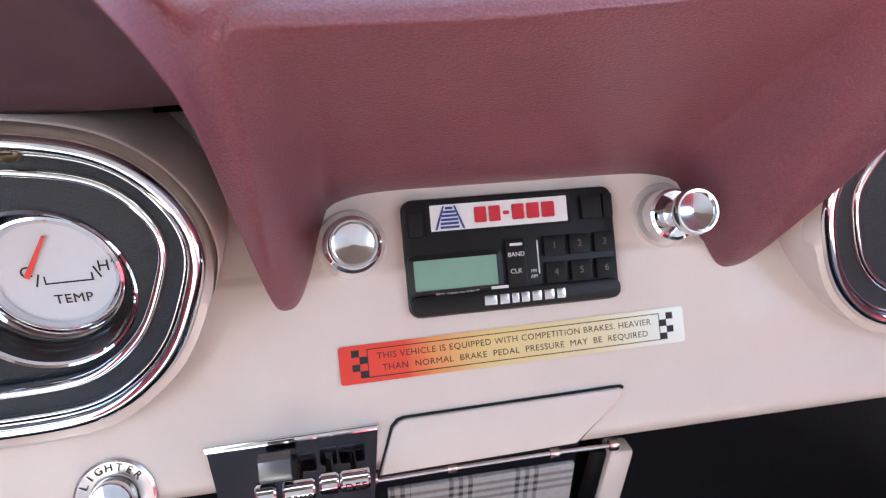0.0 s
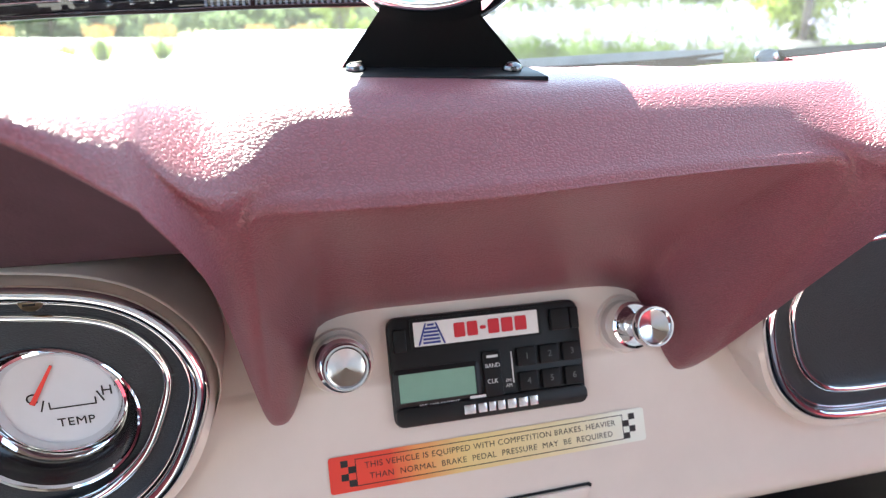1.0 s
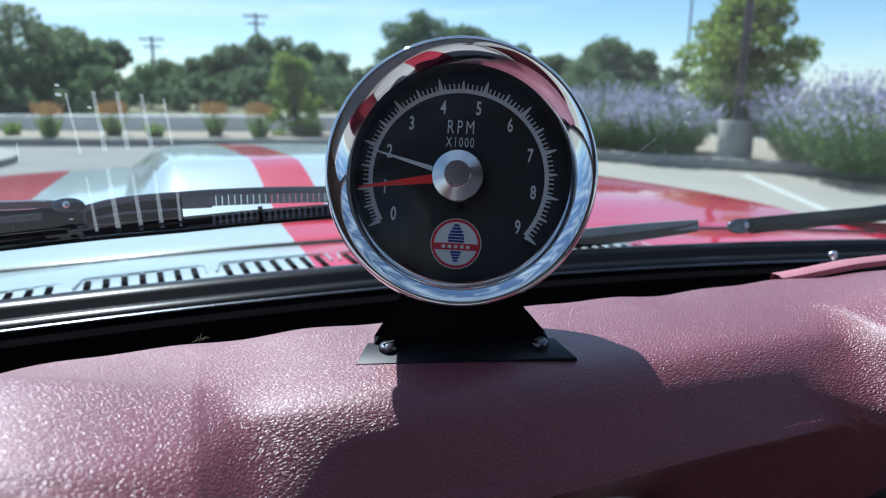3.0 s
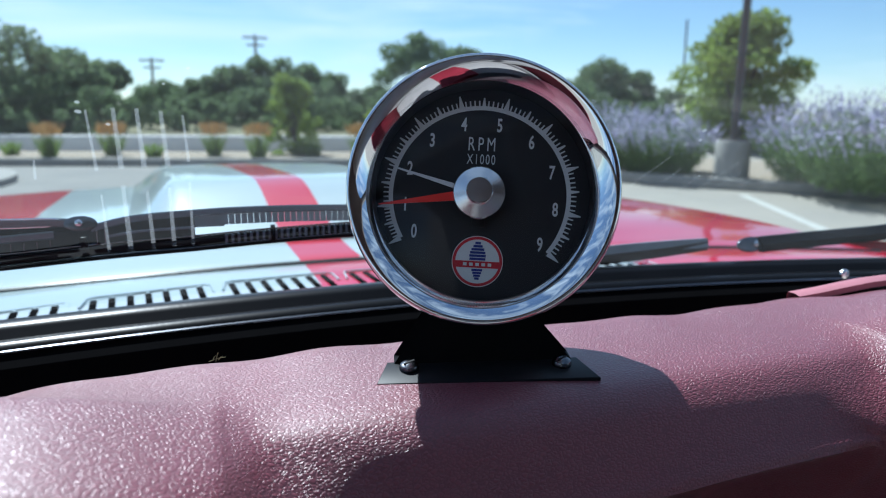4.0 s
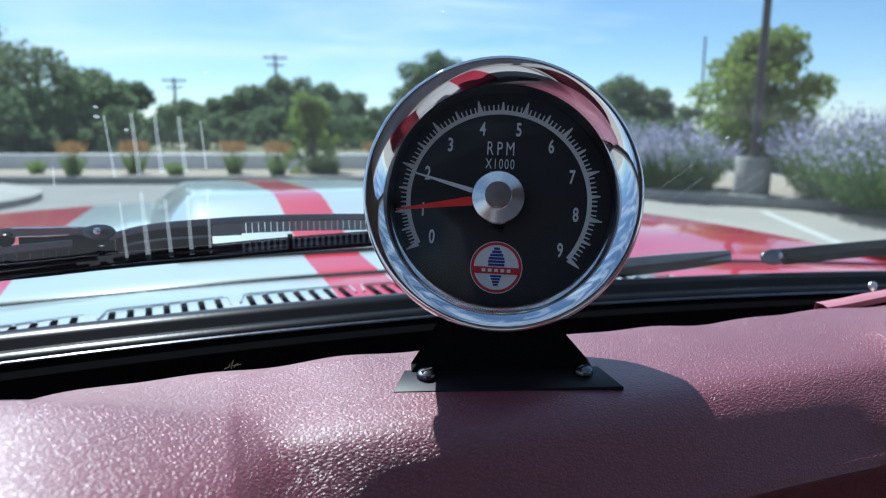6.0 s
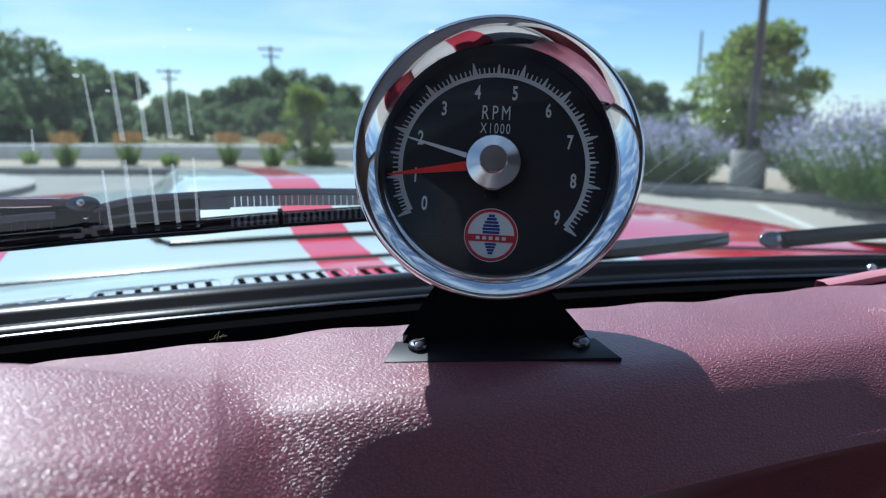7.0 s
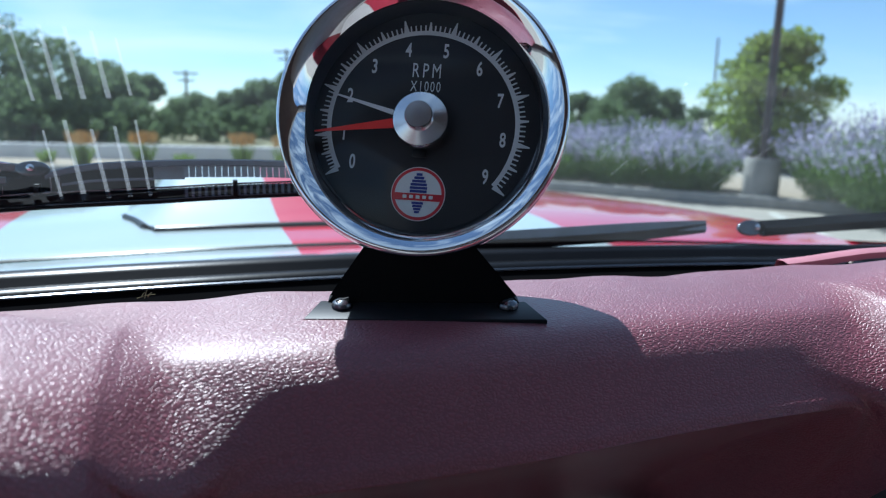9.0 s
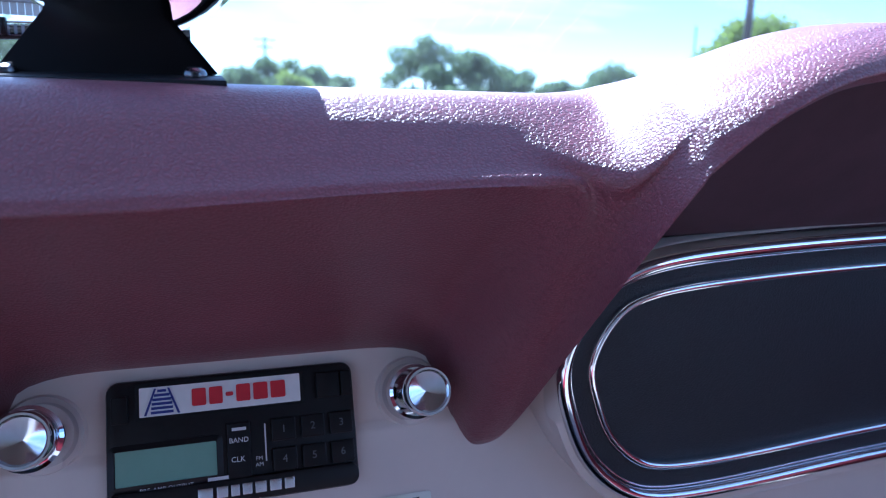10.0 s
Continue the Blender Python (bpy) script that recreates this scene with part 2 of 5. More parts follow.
def plaid_cloth():
    m = material("grey_plaid_cloth", (0.42, 0.41, 0.40), 0.9, vary=0.2, scale=300, bump=0.4, bump_scale=1500)
    n, l = m.node_tree.nodes, m.node_tree.links
    b = next(x for x in n if x.type == "BSDF_PRINCIPLED")
    old = b.inputs["Base Color"].links[0].from_socket
    coord = n.new("ShaderNodeTexCoord")
    fac = None
    for axis, big, fine in (("X", 2.9, 20.0), ("Z", 2.9, 20.0)):
        band = []
        for sc, off in ((big, 0.0), (fine, 0.5)):
            w = n.new("ShaderNodeTexWave")
            w.bands_direction = axis
            w.inputs["Scale"].default_value = sc * 3.2
            w.inputs["Phase Offset"].default_value = off
            l.new(coord.outputs["Object"], w.inputs["Vector"])
            g = n.new("ShaderNodeMath")
            g.operation = "GREATER_THAN"
            g.inputs[1].default_value = 0.55
            l.new(w.outputs["Fac"], g.inputs[0])
            band.append(g)
        mu = n.new("ShaderNodeMath")
        mu.operation = "MULTIPLY"
        l.new(band[0].outputs[0], mu.inputs[0])
        l.new(band[1].outputs[0], mu.inputs[1])
        if fac is None:
            fac = mu
        else:
            ad = n.new("ShaderNodeMath")
            ad.operation = "ADD"
            l.new(fac.outputs[0], ad.inputs[0])
            l.new(mu.outputs[0], ad.inputs[1])
            fac = ad
    half = n.new("ShaderNodeMath")
    half.operation = "MULTIPLY"
    half.inputs[1].default_value = 0.46
    l.new(fac.outputs[0], half.inputs[0])
    mix = n.new("ShaderNodeMixRGB")
    mix.inputs["Color2"].default_value = (0.015, 0.015, 0.016, 1)
    l.new(half.outputs[0], mix.inputs["Fac"])
    l.new(old, mix.inputs["Color1"])
    l.new(mix.outputs["Color"], b.inputs["Base Color"])
    return m


PLAID = plaid_cloth()
# grey chosen to bounce fill onto the dashboard from unseen rear faces
FILL_GREY = material("grey_fill_wall", (0.34, 0.325, 0.32), 0.5, vary=0.15, scale=8, bump=0.3, bump_scale=500, kind="leather")
SEAT_RED = material("maroon_upholstery", (0.26, 0.022, 0.040), 0.5, vary=0.3, scale=8, bump=0.3, bump_scale=500, kind="leather")
CONCRETE = material("pale_concrete", (0.31, 0.28, 0.235), 0.9, scale=0.6, colour2=(0.24, 0.22, 0.19), bump=0.3, bump_scale=40, depth=0.01)
KERB_MAT = material("kerb_concrete", (0.30, 0.285, 0.26), 0.9, vary=0.25, scale=4, bump=0.3, bump_scale=40, depth=0.005)
WALL_MAT = material("wall_concrete", (0.72, 0.70, 0.67), 0.9, vary=0.15, scale=1.5, bump=0.2, bump_scale=30, depth=0.005)
ASPHALT = material("worn_asphalt", (0.20, 0.19, 0.17), 0.9, scale=0.8, colour2=(0.15, 0.145, 0.135), bump=0.3, bump_scale=50, depth=0.006)
GRAVEL = material("tan_gravel", (0.33, 0.27, 0.20), 0.95, vary=0.4, scale=8, bump=0.6, bump_scale=50, depth=0.02)
LINE_WHITE = material("road_marking", (0.46, 0.45, 0.41), 0.85, vary=0.2, scale=6)
BARK = material("bark", (0.09, 0.065, 0.045), 0.95, vary=0.4, scale=14, bump=0.6, bump_scale=40, depth=0.02)
POLE_WOOD = material("weathered_pole", (0.12, 0.085, 0.06), 0.9, vary=0.3, scale=5)
POLE_STEEL = material("brown_painted_steel", (0.035, 0.022, 0.018), 0.45, vary=0.2, scale=5)
LEAF = material("tree_leaf", (0.100, 0.138, 0.066), 0.8, scale=0.8, colour2=(0.14, 0.180, 0.090), thin=0.45)
LEAF_LIGHT = material("young_leaf", (0.15, 0.20, 0.04), 0.7, scale=1.4, colour2=(0.21, 0.24, 0.06), thin=0.45)
SAGE = material("sage_leaf", (0.12, 0.18, 0.06), 0.8, scale=4, colour2=(0.18, 0.24, 0.10), thin=0.4)
SAGE_FLOWER = material("sage_flower", (0.48, 0.43, 0.62), 0.8, scale=3, colour2=(0.58, 0.54, 0.68))
GRASS_TAN = material("tan_plume", (0.66, 0.42, 0.16), 0.9, vary=0.3, scale=6)
GRASS_GREEN = material("grass_blade", (0.15, 0.21, 0.05), 0.8, vary=0.4, scale=6, thin=0.4)
DRY_GRASS = material("dry_field", (0.20, 0.17, 0.09), 0.95, scale=0.3, colour2=(0.12, 0.13, 0.06), bump=0.4, bump_scale=8, depth=0.05)
HEADLINER = material("headliner", (0.10, 0.088, 0.083), 0.85, vary=0.2, scale=20, bump=0.2, bump_scale=300)
SCREEN_GLASS = pane_glass("windscreen_glass", (0.91, 0.97, 0.96), 0.13, 0.014)
# pale film for the painted reflection streaks and the dried drops
STREAK = pane_glass("pale_streak", (0.95, 0.97, 0.97), 0.05, 0.085)
FAINT_STREAK = pane_glass("faint_streak", (0.97, 0.98, 0.98), 0.03, 0.07)
LENS_GLASS = pane_glass("lens_glass", (0.96, 0.97, 0.98), 0.12)


# ---- mesh helpers ----
def thing(name, base, label, category, group="", kind=""):
    ob = new(name)
    ob.empty_display_size = 0.02
    ob.location = base
    return tagged(ob, label, category, group, kind)


def root_of(ob):
    v = Vector((0, 0, 0))
    while ob is not None:
        v = v + ob.location
        ob = ob.parent
    return v


def part(name, bm, mat, parent, label="", sharp=35.0, kind=""):
    """Links a bmesh, drawn in world places, as one mesh object under a thing or a part."""
    me = bpy.data.meshes.new(name)
    if parent is not None:
        bmesh.ops.translate(bm, verts=bm.verts, vec=-root_of(parent))
    bmesh.ops.recalc_face_normals(bm, faces=bm.faces)
    bm.to_mesh(me)
    bm.free()
    for p in me.polygons:
        p.use_smooth = True
    me.set_sharp_from_angle(angle=radians(sharp))
    me.materials.append(mat)
    ob = new(name, me)
    ob.parent = parent
    return tagged(ob, label, "", "", kind)


def shape(bm, m):
    bmesh.ops.transform(bm, matrix=m, verts=bm.verts)
    return bm


def box(w, d, h, bevel=0.0, m=None, seg=2):
    bm = bmesh.new()
    bmesh.ops.create_cube(bm, size=1)
    bmesh.ops.scale(bm, vec=(w, d, h), verts=bm.verts)
    if bevel:
        bmesh.ops.bevel(bm, geom=bm.edges[:], offset=bevel, segments=seg, affect="EDGES", profile=0.5)
    return shape(bm, m) if m is not None else bm


def loft(rows, close=False):
    bm = bmesh.new()
    vs = [[bm.verts.new(p) for p in r] for r in rows]
    for a, b in zip(vs, vs[1:]):
        k = len(a)
        for i in range(k if close else k - 1):
            j = (i + 1) % k
            bm.faces.new((a[i], a[j], b[j], b[i]))
    return bm


def lathe(profile, n=48, m=None):
    """profile: (r, z) turned about local z."""
    rows = [[(r * math.cos(a), r * math.sin(a), z) for a in [2 * math.pi * i / n for i in range(n)]] for r, z in profile]
    bm = loft(rows, True)
    bmesh.ops.remove_doubles(bm, verts=bm.verts, dist=1e-6)
    return shape(bm, m) if m is not None else bm


def prism(outline, depth, m=None, bevel=0.0):
    """A plate with that outline in local xy, from z = 0 to depth."""
    bm = bmesh.new()
    f = bm.faces.new([bm.verts.new((x, y, 0)) for x, y in outline])
    if f.normal.z < 0:
        f.normal_flip()
    r = bmesh.ops.extrude_face_region(bm, geom=[f])
    vs = [v for v in r["geom"] if isinstance(v, bmesh.types.BMVert)]
    bmesh.ops.translate(bm, vec=(0, 0, depth), verts=vs)
    if bevel:
        top = [e for e in bm.edges if all(abs(v.co.z - depth) < 1e-9 for v in e.verts)]
        bmesh.ops.bevel(bm, geom=top, offset=bevel, segments=2, affect="EDGES", profile=0.5)
    return shape(bm, m) if m is not None else bm


def spline(pts, per=6, close=False):
    """Points on a smooth curve through pts."""
    pts = [Vector(p) for p in pts]
    out, k = [], len(pts)
    for i in range(k if close else k - 1):
        if close:
            p0, p1, p2, p3 = pts[i - 1], pts[i], pts[(i + 1) % k], pts[(i + 2) % k]
        else:
            p0, p1, p2, p3 = pts[max(i - 1, 0)], pts[i], pts[i + 1], pts[min(i + 2, k - 1)]
        for q in range(per):
            t = q / per
            out.append(0.5 * ((2 * p1) + (p2 - p0) * t + (2 * p0 - 5 * p1 + 4 * p2 - p3) * t * t + (3 * p1 - p0 - 3 * p2 + p3) * t ** 3))
    if not close:
        out.append(pts[-1])
    return out


def bead(path, profile, m=None, normal=(0, 0, 1)):
    """A closed trim strip: profile (across, up) swept along a closed path in the local xy plane."""
    k = len(path)
    rows = []
    nz = Vector(normal)
    for i in range(k):
        p = Vector(path[i])
        d = (Vector(path[(i + 1) % k]) - Vector(path[i - 1])).normalized()
        side = d.cross(nz).normalized()
        rows.append([p + side * a + nz * b for a, b in profile])
    rows.append(rows[0])
    bm = loft(rows, True)
    bmesh.ops.remove_doubles(bm, verts=bm.verts, dist=1e-7)
    return shape(bm, m) if m is not None else bm


def tube(path, r, n=8, m=None):
    pts = [Vector(p) for p in path]
    rows = []
    for i, p in enumerate(pts):
        d = (pts[min(i + 1, len(pts) - 1)] - pts[max(i - 1, 0)]).normalized()
        a = d.orthogonal().normalized()
        b = d.cross(a)
        rr = r[i] if isinstance(r, (list, tuple)) else r
        rows.append([p + rr * (math.cos(t) * a + math.sin(t) * b) for t in [2 * math.pi * q / n for q in range(n)]])
    bm = loft(rows, True)
    for end in (rows[0], rows[-1]):
        bm.faces.new([bm.verts.new(v) for v in end])
    bmesh.ops.remove_doubles(bm, verts=bm.verts, dist=1e-7)
    return shape(bm, m) if m is not None else bm


def rounded(w, h, r, n=5, cx=0.0, cy=0.0):
    out = []
    for sx, sy, a0 in ((1, 1, 0), (-1, 1, 90), (-1, -1, 180), (1, -1, 270)):
        for i in range(n + 1):
            a = radians(a0 + 90 * i / n)
            out.append((cx + sx * (w / 2 - r) + r * math.cos(a), cy + sy * (h / 2 - r) + r * math.sin(a)))
    return out


def circle(r, n=40, cx=0.0, cy=0.0):
    return [(cx + r * math.cos(2 * math.pi * i / n), cy + r * math.sin(2 * math.pi * i / n)) for i in range(n)]


def words(text, size, m, depth=0.0002, stretch=1.0, spacing=1.0, bold=0.0, align="CENTER"):
    """Lettering in the built-in font as a bmesh."""
    cu = bpy.data.curves.new("letters", "FONT")
    cu.body, cu.size, cu.extrude, cu.offset = text, size, depth / 2, bold
    cu.align_x, cu.align_y = align, "CENTER"
    cu.space_character = spacing
    cu.resolution_u = 3
    tmp = new("letters", cu)
    dg = bpy.context.evaluated_depsgraph_get()
    me = bpy.data.meshes.new_from_object(tmp.evaluated_get(dg))
    bm = bmesh.new()
    bm.from_mesh(me)
    bpy.data.objects.remove(tmp)
    bpy.data.curves.remove(cu)
    bpy.data.meshes.remove(me)
    bmesh.ops.scale(bm, vec=(stretch, 1, 1), verts=bm.verts)
    return shape(bm, m)


def join(bms):
    out = bmesh.new()
    for b in bms:
        me = bpy.data.meshes.new("tmp")
        b.to_mesh(me)
        b.free()
        out.from_mesh(me)
        bpy.data.meshes.remove(me)
    return out


def frame_at(origin, x, y):
    x, y = Vector(x).normalized(), Vector(y).normalized()
    z = x.cross(y)
    m = Matrix((x, y, z)).transposed().to_4x4()
    m.translation = origin
    return m


def ease(a, b, t):
    t = min(1.0, max(0.0, (t - a) / (b - a)))
    return t * t * (3 - 2 * t)


def mixp(p, q, t):
    return tuple(a + (b - a) * t for a, b in zip(p, q))


def table(keys, x):
    """Straight-line look-up in rows of (x, values...)."""
    if x <= keys[0][0]:
        return keys[0][1:]
    for a, b in zip(keys, keys[1:]):
        if x <= b[0]:
            return mixp(a[1:], b[1:], (x - a[0]) / (b[0] - a[0]))
    return keys[-1][1:]


XC = -0.0135  # the car's centre line


# ---- dashboard ----
PANEL = [(0.945, 0.3705), (0.90, 0.354), (0.862, 0.338), (0.8275, 0.3243), (0.8255, 0.3213), (0.815, 0.3165), (0.79, 0.3065), (0.765, 0.297), (0.748, 0.2895)]


def panel_y(z):
    for (z1, y1), (z2, y2) in zip(PANEL, PANEL[1:]):
        if z >= z2:
            return y1 + (y2 - y1) * (z - z1) / (z2 - z1)
    return PANEL[-1][1]


def on_panel(x, z, off=0.0):
    up = Vector((0, 0.387, 0.922))
    m = frame_at((x, panel_y(z), z), (1, 0, 0), up)
    return m @ Matrix.Translation((0, 0, off))


def on_pod(x, z, off=0.0):
    m = frame_at((x, 0.291 - 0.06 * (z - 0.84), z), (1, 0, 0), (0, -0.06, 0.998))
    return m @ Matrix.Translation((0, 0, off))


# the pad's front edge from the fin's tip up and over a pod: distance from the centre line, y, z
ARCH = [(0.1185, 0.311, 0.818), (0.1245, 0.309, 0.822), (0.1275, 0.300, 0.834), (0.1282, 0.272, 0.868), (0.1292, 0.246, 0.900), (0.131, 0.217, 0.930),
        (0.138, 0.206, 0.950), (0.148, 0.201, 0.963), (0.163, 0.198, 0.974), (0.185, 0.197, 0.984), (0.215, 0.196, 0.989),
        (0.30, 0.196, 0.992), (0.45, 0.198, 0.985), (0.60, 0.200, 0.97)]
BROW = [(0.0, 0.2445, 0.9605), (0.095, 0.2445, 0.9605), (0.110, 0.2375, 0.9555), (0.120, 0.230, 0.949), (0.128, 0.220, 0.951), (0.138, 0.212, 0.961),
        (0.148, 0.207, 0.973), (0.163, 0.203, 0.985), (0.185, 0.202, 0.995), (0.215, 0.201, 1.000), (0.30, 0.201, 1.003), (0.60, 0.205, 0.981)]


def pad_section(d, rise=0.0, drop=0.0):
    zt = 0.9795 + 0.028 * ease(0.118, 0.225, d) + 0.006 * ease(0.2, 0.35, d)
    by, bz = table(BROW, d)
    bz += 0.4 * rise
    pod = ease(0.124, 0.165, d)
    zb = 0.9755 - drop
    zt -= drop
    back = [(0.362, 0.930), (0.353, zb - 0.012), (0.338, zb), (0.312, zb + (zt - zb) * (0.80 - 0.52 * pod)), (0.285, zb + (zt - zb) * (1.0 - 0.38 * pod))]
    shoulder = [mixp((0.262, zt - 0.0018), (by + 0.054, zt), pod), mixp((0.2515, zt - 0.0080), (by + 0.020, zt - 0.0045), pod), (by, bz)]
    if d <= 0.1185:
        sm, sl = ease(0.089, 0.117, d), ease(0.083, 0.107, d)
        crease = mixp((0.2345, 0.9435 + rise), (0.230, 0.9405 + rise), ease(0.108, 0.1185, d))
        low = mixp((0.337, 0.8595), (0.311, 0.818), sl)
        mid = mixp((0.289, 0.9045), mixp(crease, low, 0.52), sm)
        q = mixp((0.2400, 0.9375 + rise), mixp(crease, low, 0.08), sm)
        tuck = mixp((0.350, 0.862), (0.322, 0.8165), sl)
        inner = mixp((0.360, 0.868), (0.340, 0.830), sl)
        pre = mixp((by, bz), crease, 0.6)
        return back + shoulder + [pre, crease, q, mid, low, tuck, inner]
    edge = table(ARCH, d)
    far = ease(0.125, 0.150, d)
    # over a pod the pad rolls from its top to the edge in a quarter ellipse
    py, pz = edge[0] + 0.036, zt - 0.001

    def ell(deg):
        return (py - (py - edge[0]) * math.sin(radians(deg)), edge[1] + (pz - edge[1]) * math.cos(radians(deg)))
    w = ease(0.124, 0.150, d)
    shoulder = [mixp(shoulder[0], (edge[0] + 0.064, zt), w), mixp(shoulder[1], ell(20), w), mixp(shoulder[2], ell(38), w)]
    b = (by, bz)
    tuck = mixp((edge[0] + 0.011, edge[1] - 0.0015), (edge[0] + 0.008, edge[1] - 0.003), far)
    inner = mixp((0.340, 0.830 + (edge[1] - 0.818)), (edge[0] + 0.016, edge[1] + 0.003), ease(0.1185, 0.132, d))
    return back + shoulder + [mixp(mixp(b, edge, s), ell(a), w) for s, a in ((0.12, 52), (0.28, 63), (0.48, 73), (0.72, 82))] + [edge, tuck, inner]


def build_dashboard():
    dash = thing("dashboard", (XC, 0.35, 0.74), "ivory-painted steel dashboard with a padded maroon vinyl top", "dashboard")
    ds = sorted(set([0.006 * i for i in range(0, 15)] + [0.088 + 0.0015 * i for i in range(0, 35)] + [0.14 + 0.003 * i for i in range(0, 56)] + [0.31 + 0.03 * i for i in range(0, 12)]))
    xs = [-d for d in reversed(ds) if d > 0] + ds
    rows = []
    for sx in xs:
        # the brow climbs a little towards the passenger
        sec = pad_section(abs(sx), 0.0055 * ease(-0.06, 0.09, sx) * (1 - ease(0.116, 0.135, sx)),
                          0.011 * ease(-0.16, -0.27, sx))
        pts = spline([(0, y, z) for y, z in sec], 4)
        rows.append([(XC + sx, p.y, p.z) for p in pts])
    # even out the folds between neighbouring sections
    a = np.array(rows)
    for _ in range(9):
        b = a.copy()
        b[1:-1] = 0.25 * a[:-2] + 0.5 * a[1:-1] + 0.25 * a[2:]
        b[:, :, 0] = a[:, :, 0]
        a = b
    # the top rolls over the shoulders of the fins in one long curve
    top = np.array([1.0 - ease(14, 42, j) for j in range(a.shape[1])])[None, :, None]
    keep = np.array([1.0 - 0.55 * ease(0.05, 0.09, r[0][0] - XC) for r in a[1:-1]])[:, None, None]
    for _ in range(45):
        b = a.copy()
        b[1:-1] += keep * top * (0.25 * a[:-2] - 0.5 * a[1:-1] + 0.25 * a[2:])
        b[:, :, 0] = a[:, :, 0]
        a = b
    # the driver's fin stands further in below its shoulder
    d = XC - a[:, :, 0]
    a[:, :, 0] += 0.0075 * np.vectorize(ease)(0.108, 0.126, d) * (1 - np.vectorize(ease)(0.150, 0.190, d)) * np.vectorize(ease)(0.965, 0.915, a[:, :, 2])
    # a slightly wavy rear edge
    rear = np.array([1.0 - ease(6, 17, j) for j in range(a.shape[1])])[None, :]
    a[:, :, 2] += rear * (0.0009 * np.sin(52 * a[:, :, 0] + 0.4) + 0.0006 * np.sin(118 * a[:, :, 0] + 2.0))
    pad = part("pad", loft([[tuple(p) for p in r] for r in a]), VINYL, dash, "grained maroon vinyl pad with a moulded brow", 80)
    part("edge_strip", loft([[(x, y - 0.004, z - 0.002), (x, y - 0.0036, z + 0.0012), (x, y, z + 0.0022), (x, y + 0.0045, z + 0.0020), (x, y + 0.0055, z - 0.002)] for x, y, z in [(x, 0.3375 + 0.02 * (x - 0.16), 0.9772 + 0.004 * ease(0.15, 0.22, x)) for x in np.linspace(0.155, 0.50, 20)]], True), STRIP, dash, "pale pink strip at the pad's rear edge")
    # the pad's vinyl underside over each pod, its shade put into a darker colour
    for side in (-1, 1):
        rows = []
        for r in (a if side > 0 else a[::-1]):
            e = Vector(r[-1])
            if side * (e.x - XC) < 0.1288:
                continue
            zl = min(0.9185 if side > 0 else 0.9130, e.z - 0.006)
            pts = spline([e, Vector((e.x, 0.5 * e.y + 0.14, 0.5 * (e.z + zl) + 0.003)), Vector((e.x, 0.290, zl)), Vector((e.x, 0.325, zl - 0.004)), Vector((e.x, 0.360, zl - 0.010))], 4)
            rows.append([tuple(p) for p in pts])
        part("lining", loft(rows), SHADED_VINYL, dash, "pad underside in darker maroon, with its shade painted in", 80)
    # painted steel face
    prof = PANEL + [(0.741, 0.2885), (0.7365, 0.2915), (0.735, 0.300), (0.736, 0.34)]
    face = [(z, y) for z, y in prof]
    rows = []
    for x in np.linspace(-0.62, 0.60, 62):
        low = [(0, y, z) for z, y in face[4:]]
        r = [(x, y, z) for z, y in face[:3]] + [(x, 0.3242, 0.8282), (x, 0.3236, 0.8272)] + [(x, p.y, p.z) for p in spline(low, 3)]
        # pressed back behind the instruments to clear the gauge
        well = 0.035 * (1 - ease(-0.195, -0.170, x))
        rows.append([(px, py + well * ease(0.783, 0.797, pz) * (1 - ease(0.90, 0.94, pz)), pz) for px, py, pz in r])
    part("steel_panel", loft(rows), PAINT, dash, "ivory-painted pressed steel panel", 60)
    return dash


dashboard = build_dashboard()

POD = [(0.1385, 0.857), (0.1465, 0.880), (0.160, 0.8965), (0.182, 0.9065), (0.24, 0.9105), (0.32, 0.9130), (0.45, 0.912), (0.52, 0.897), (0.54, 0.85),
       (0.52, 0.80), (0.45, 0.786), (0.34, 0.785), (0.26, 0.7805), (0.212, 0.7805), (0.186, 0.7845), (0.167, 0.798), (0.1535, 0.814), (0.1445, 0.836)]


def pod_path(inset, side):
    """The pod's outline, drawn in by inset, in the pod's own plane (origin at z = 0.84)."""
    # the driver's pod is a little flatter at its top
    low = 0.0045 if side < 0 else 0.0
    pts = [Vector((d, (z - low * ease(0.86, 0.90, z) - 0.84) / 0.998, 0)) for d, z in POD]
    cur = spline(pts, 12, True)
    for _ in range(60):
        cur = [0.25 * cur[i - 1] + 0.5 * cur[i] + 0.25 * cur[(i + 1) % len(cur)] for i in range(len(cur))]
    k = len(cur)
    out = []
    for i in range(k):
        t = (cur[(i + 1) % k] - cur[i - 1]).normalized()
        n = Vector((t.y, -t.x, 0))
        out.append(cur[i] + n * inset)
    if side < 0:
        out = [Vector((-p.x, p.y, 0)) for p in reversed(out)]
    return out


def round_bead(w, h):
    return [(w * math.cos(a), h * math.sin(a)) for a in [math.pi * i / 6 for i in range(7)]] + [(-w, -0.003), (w, -0.003)]


GAUGE = (-0.2174, 0.8370)


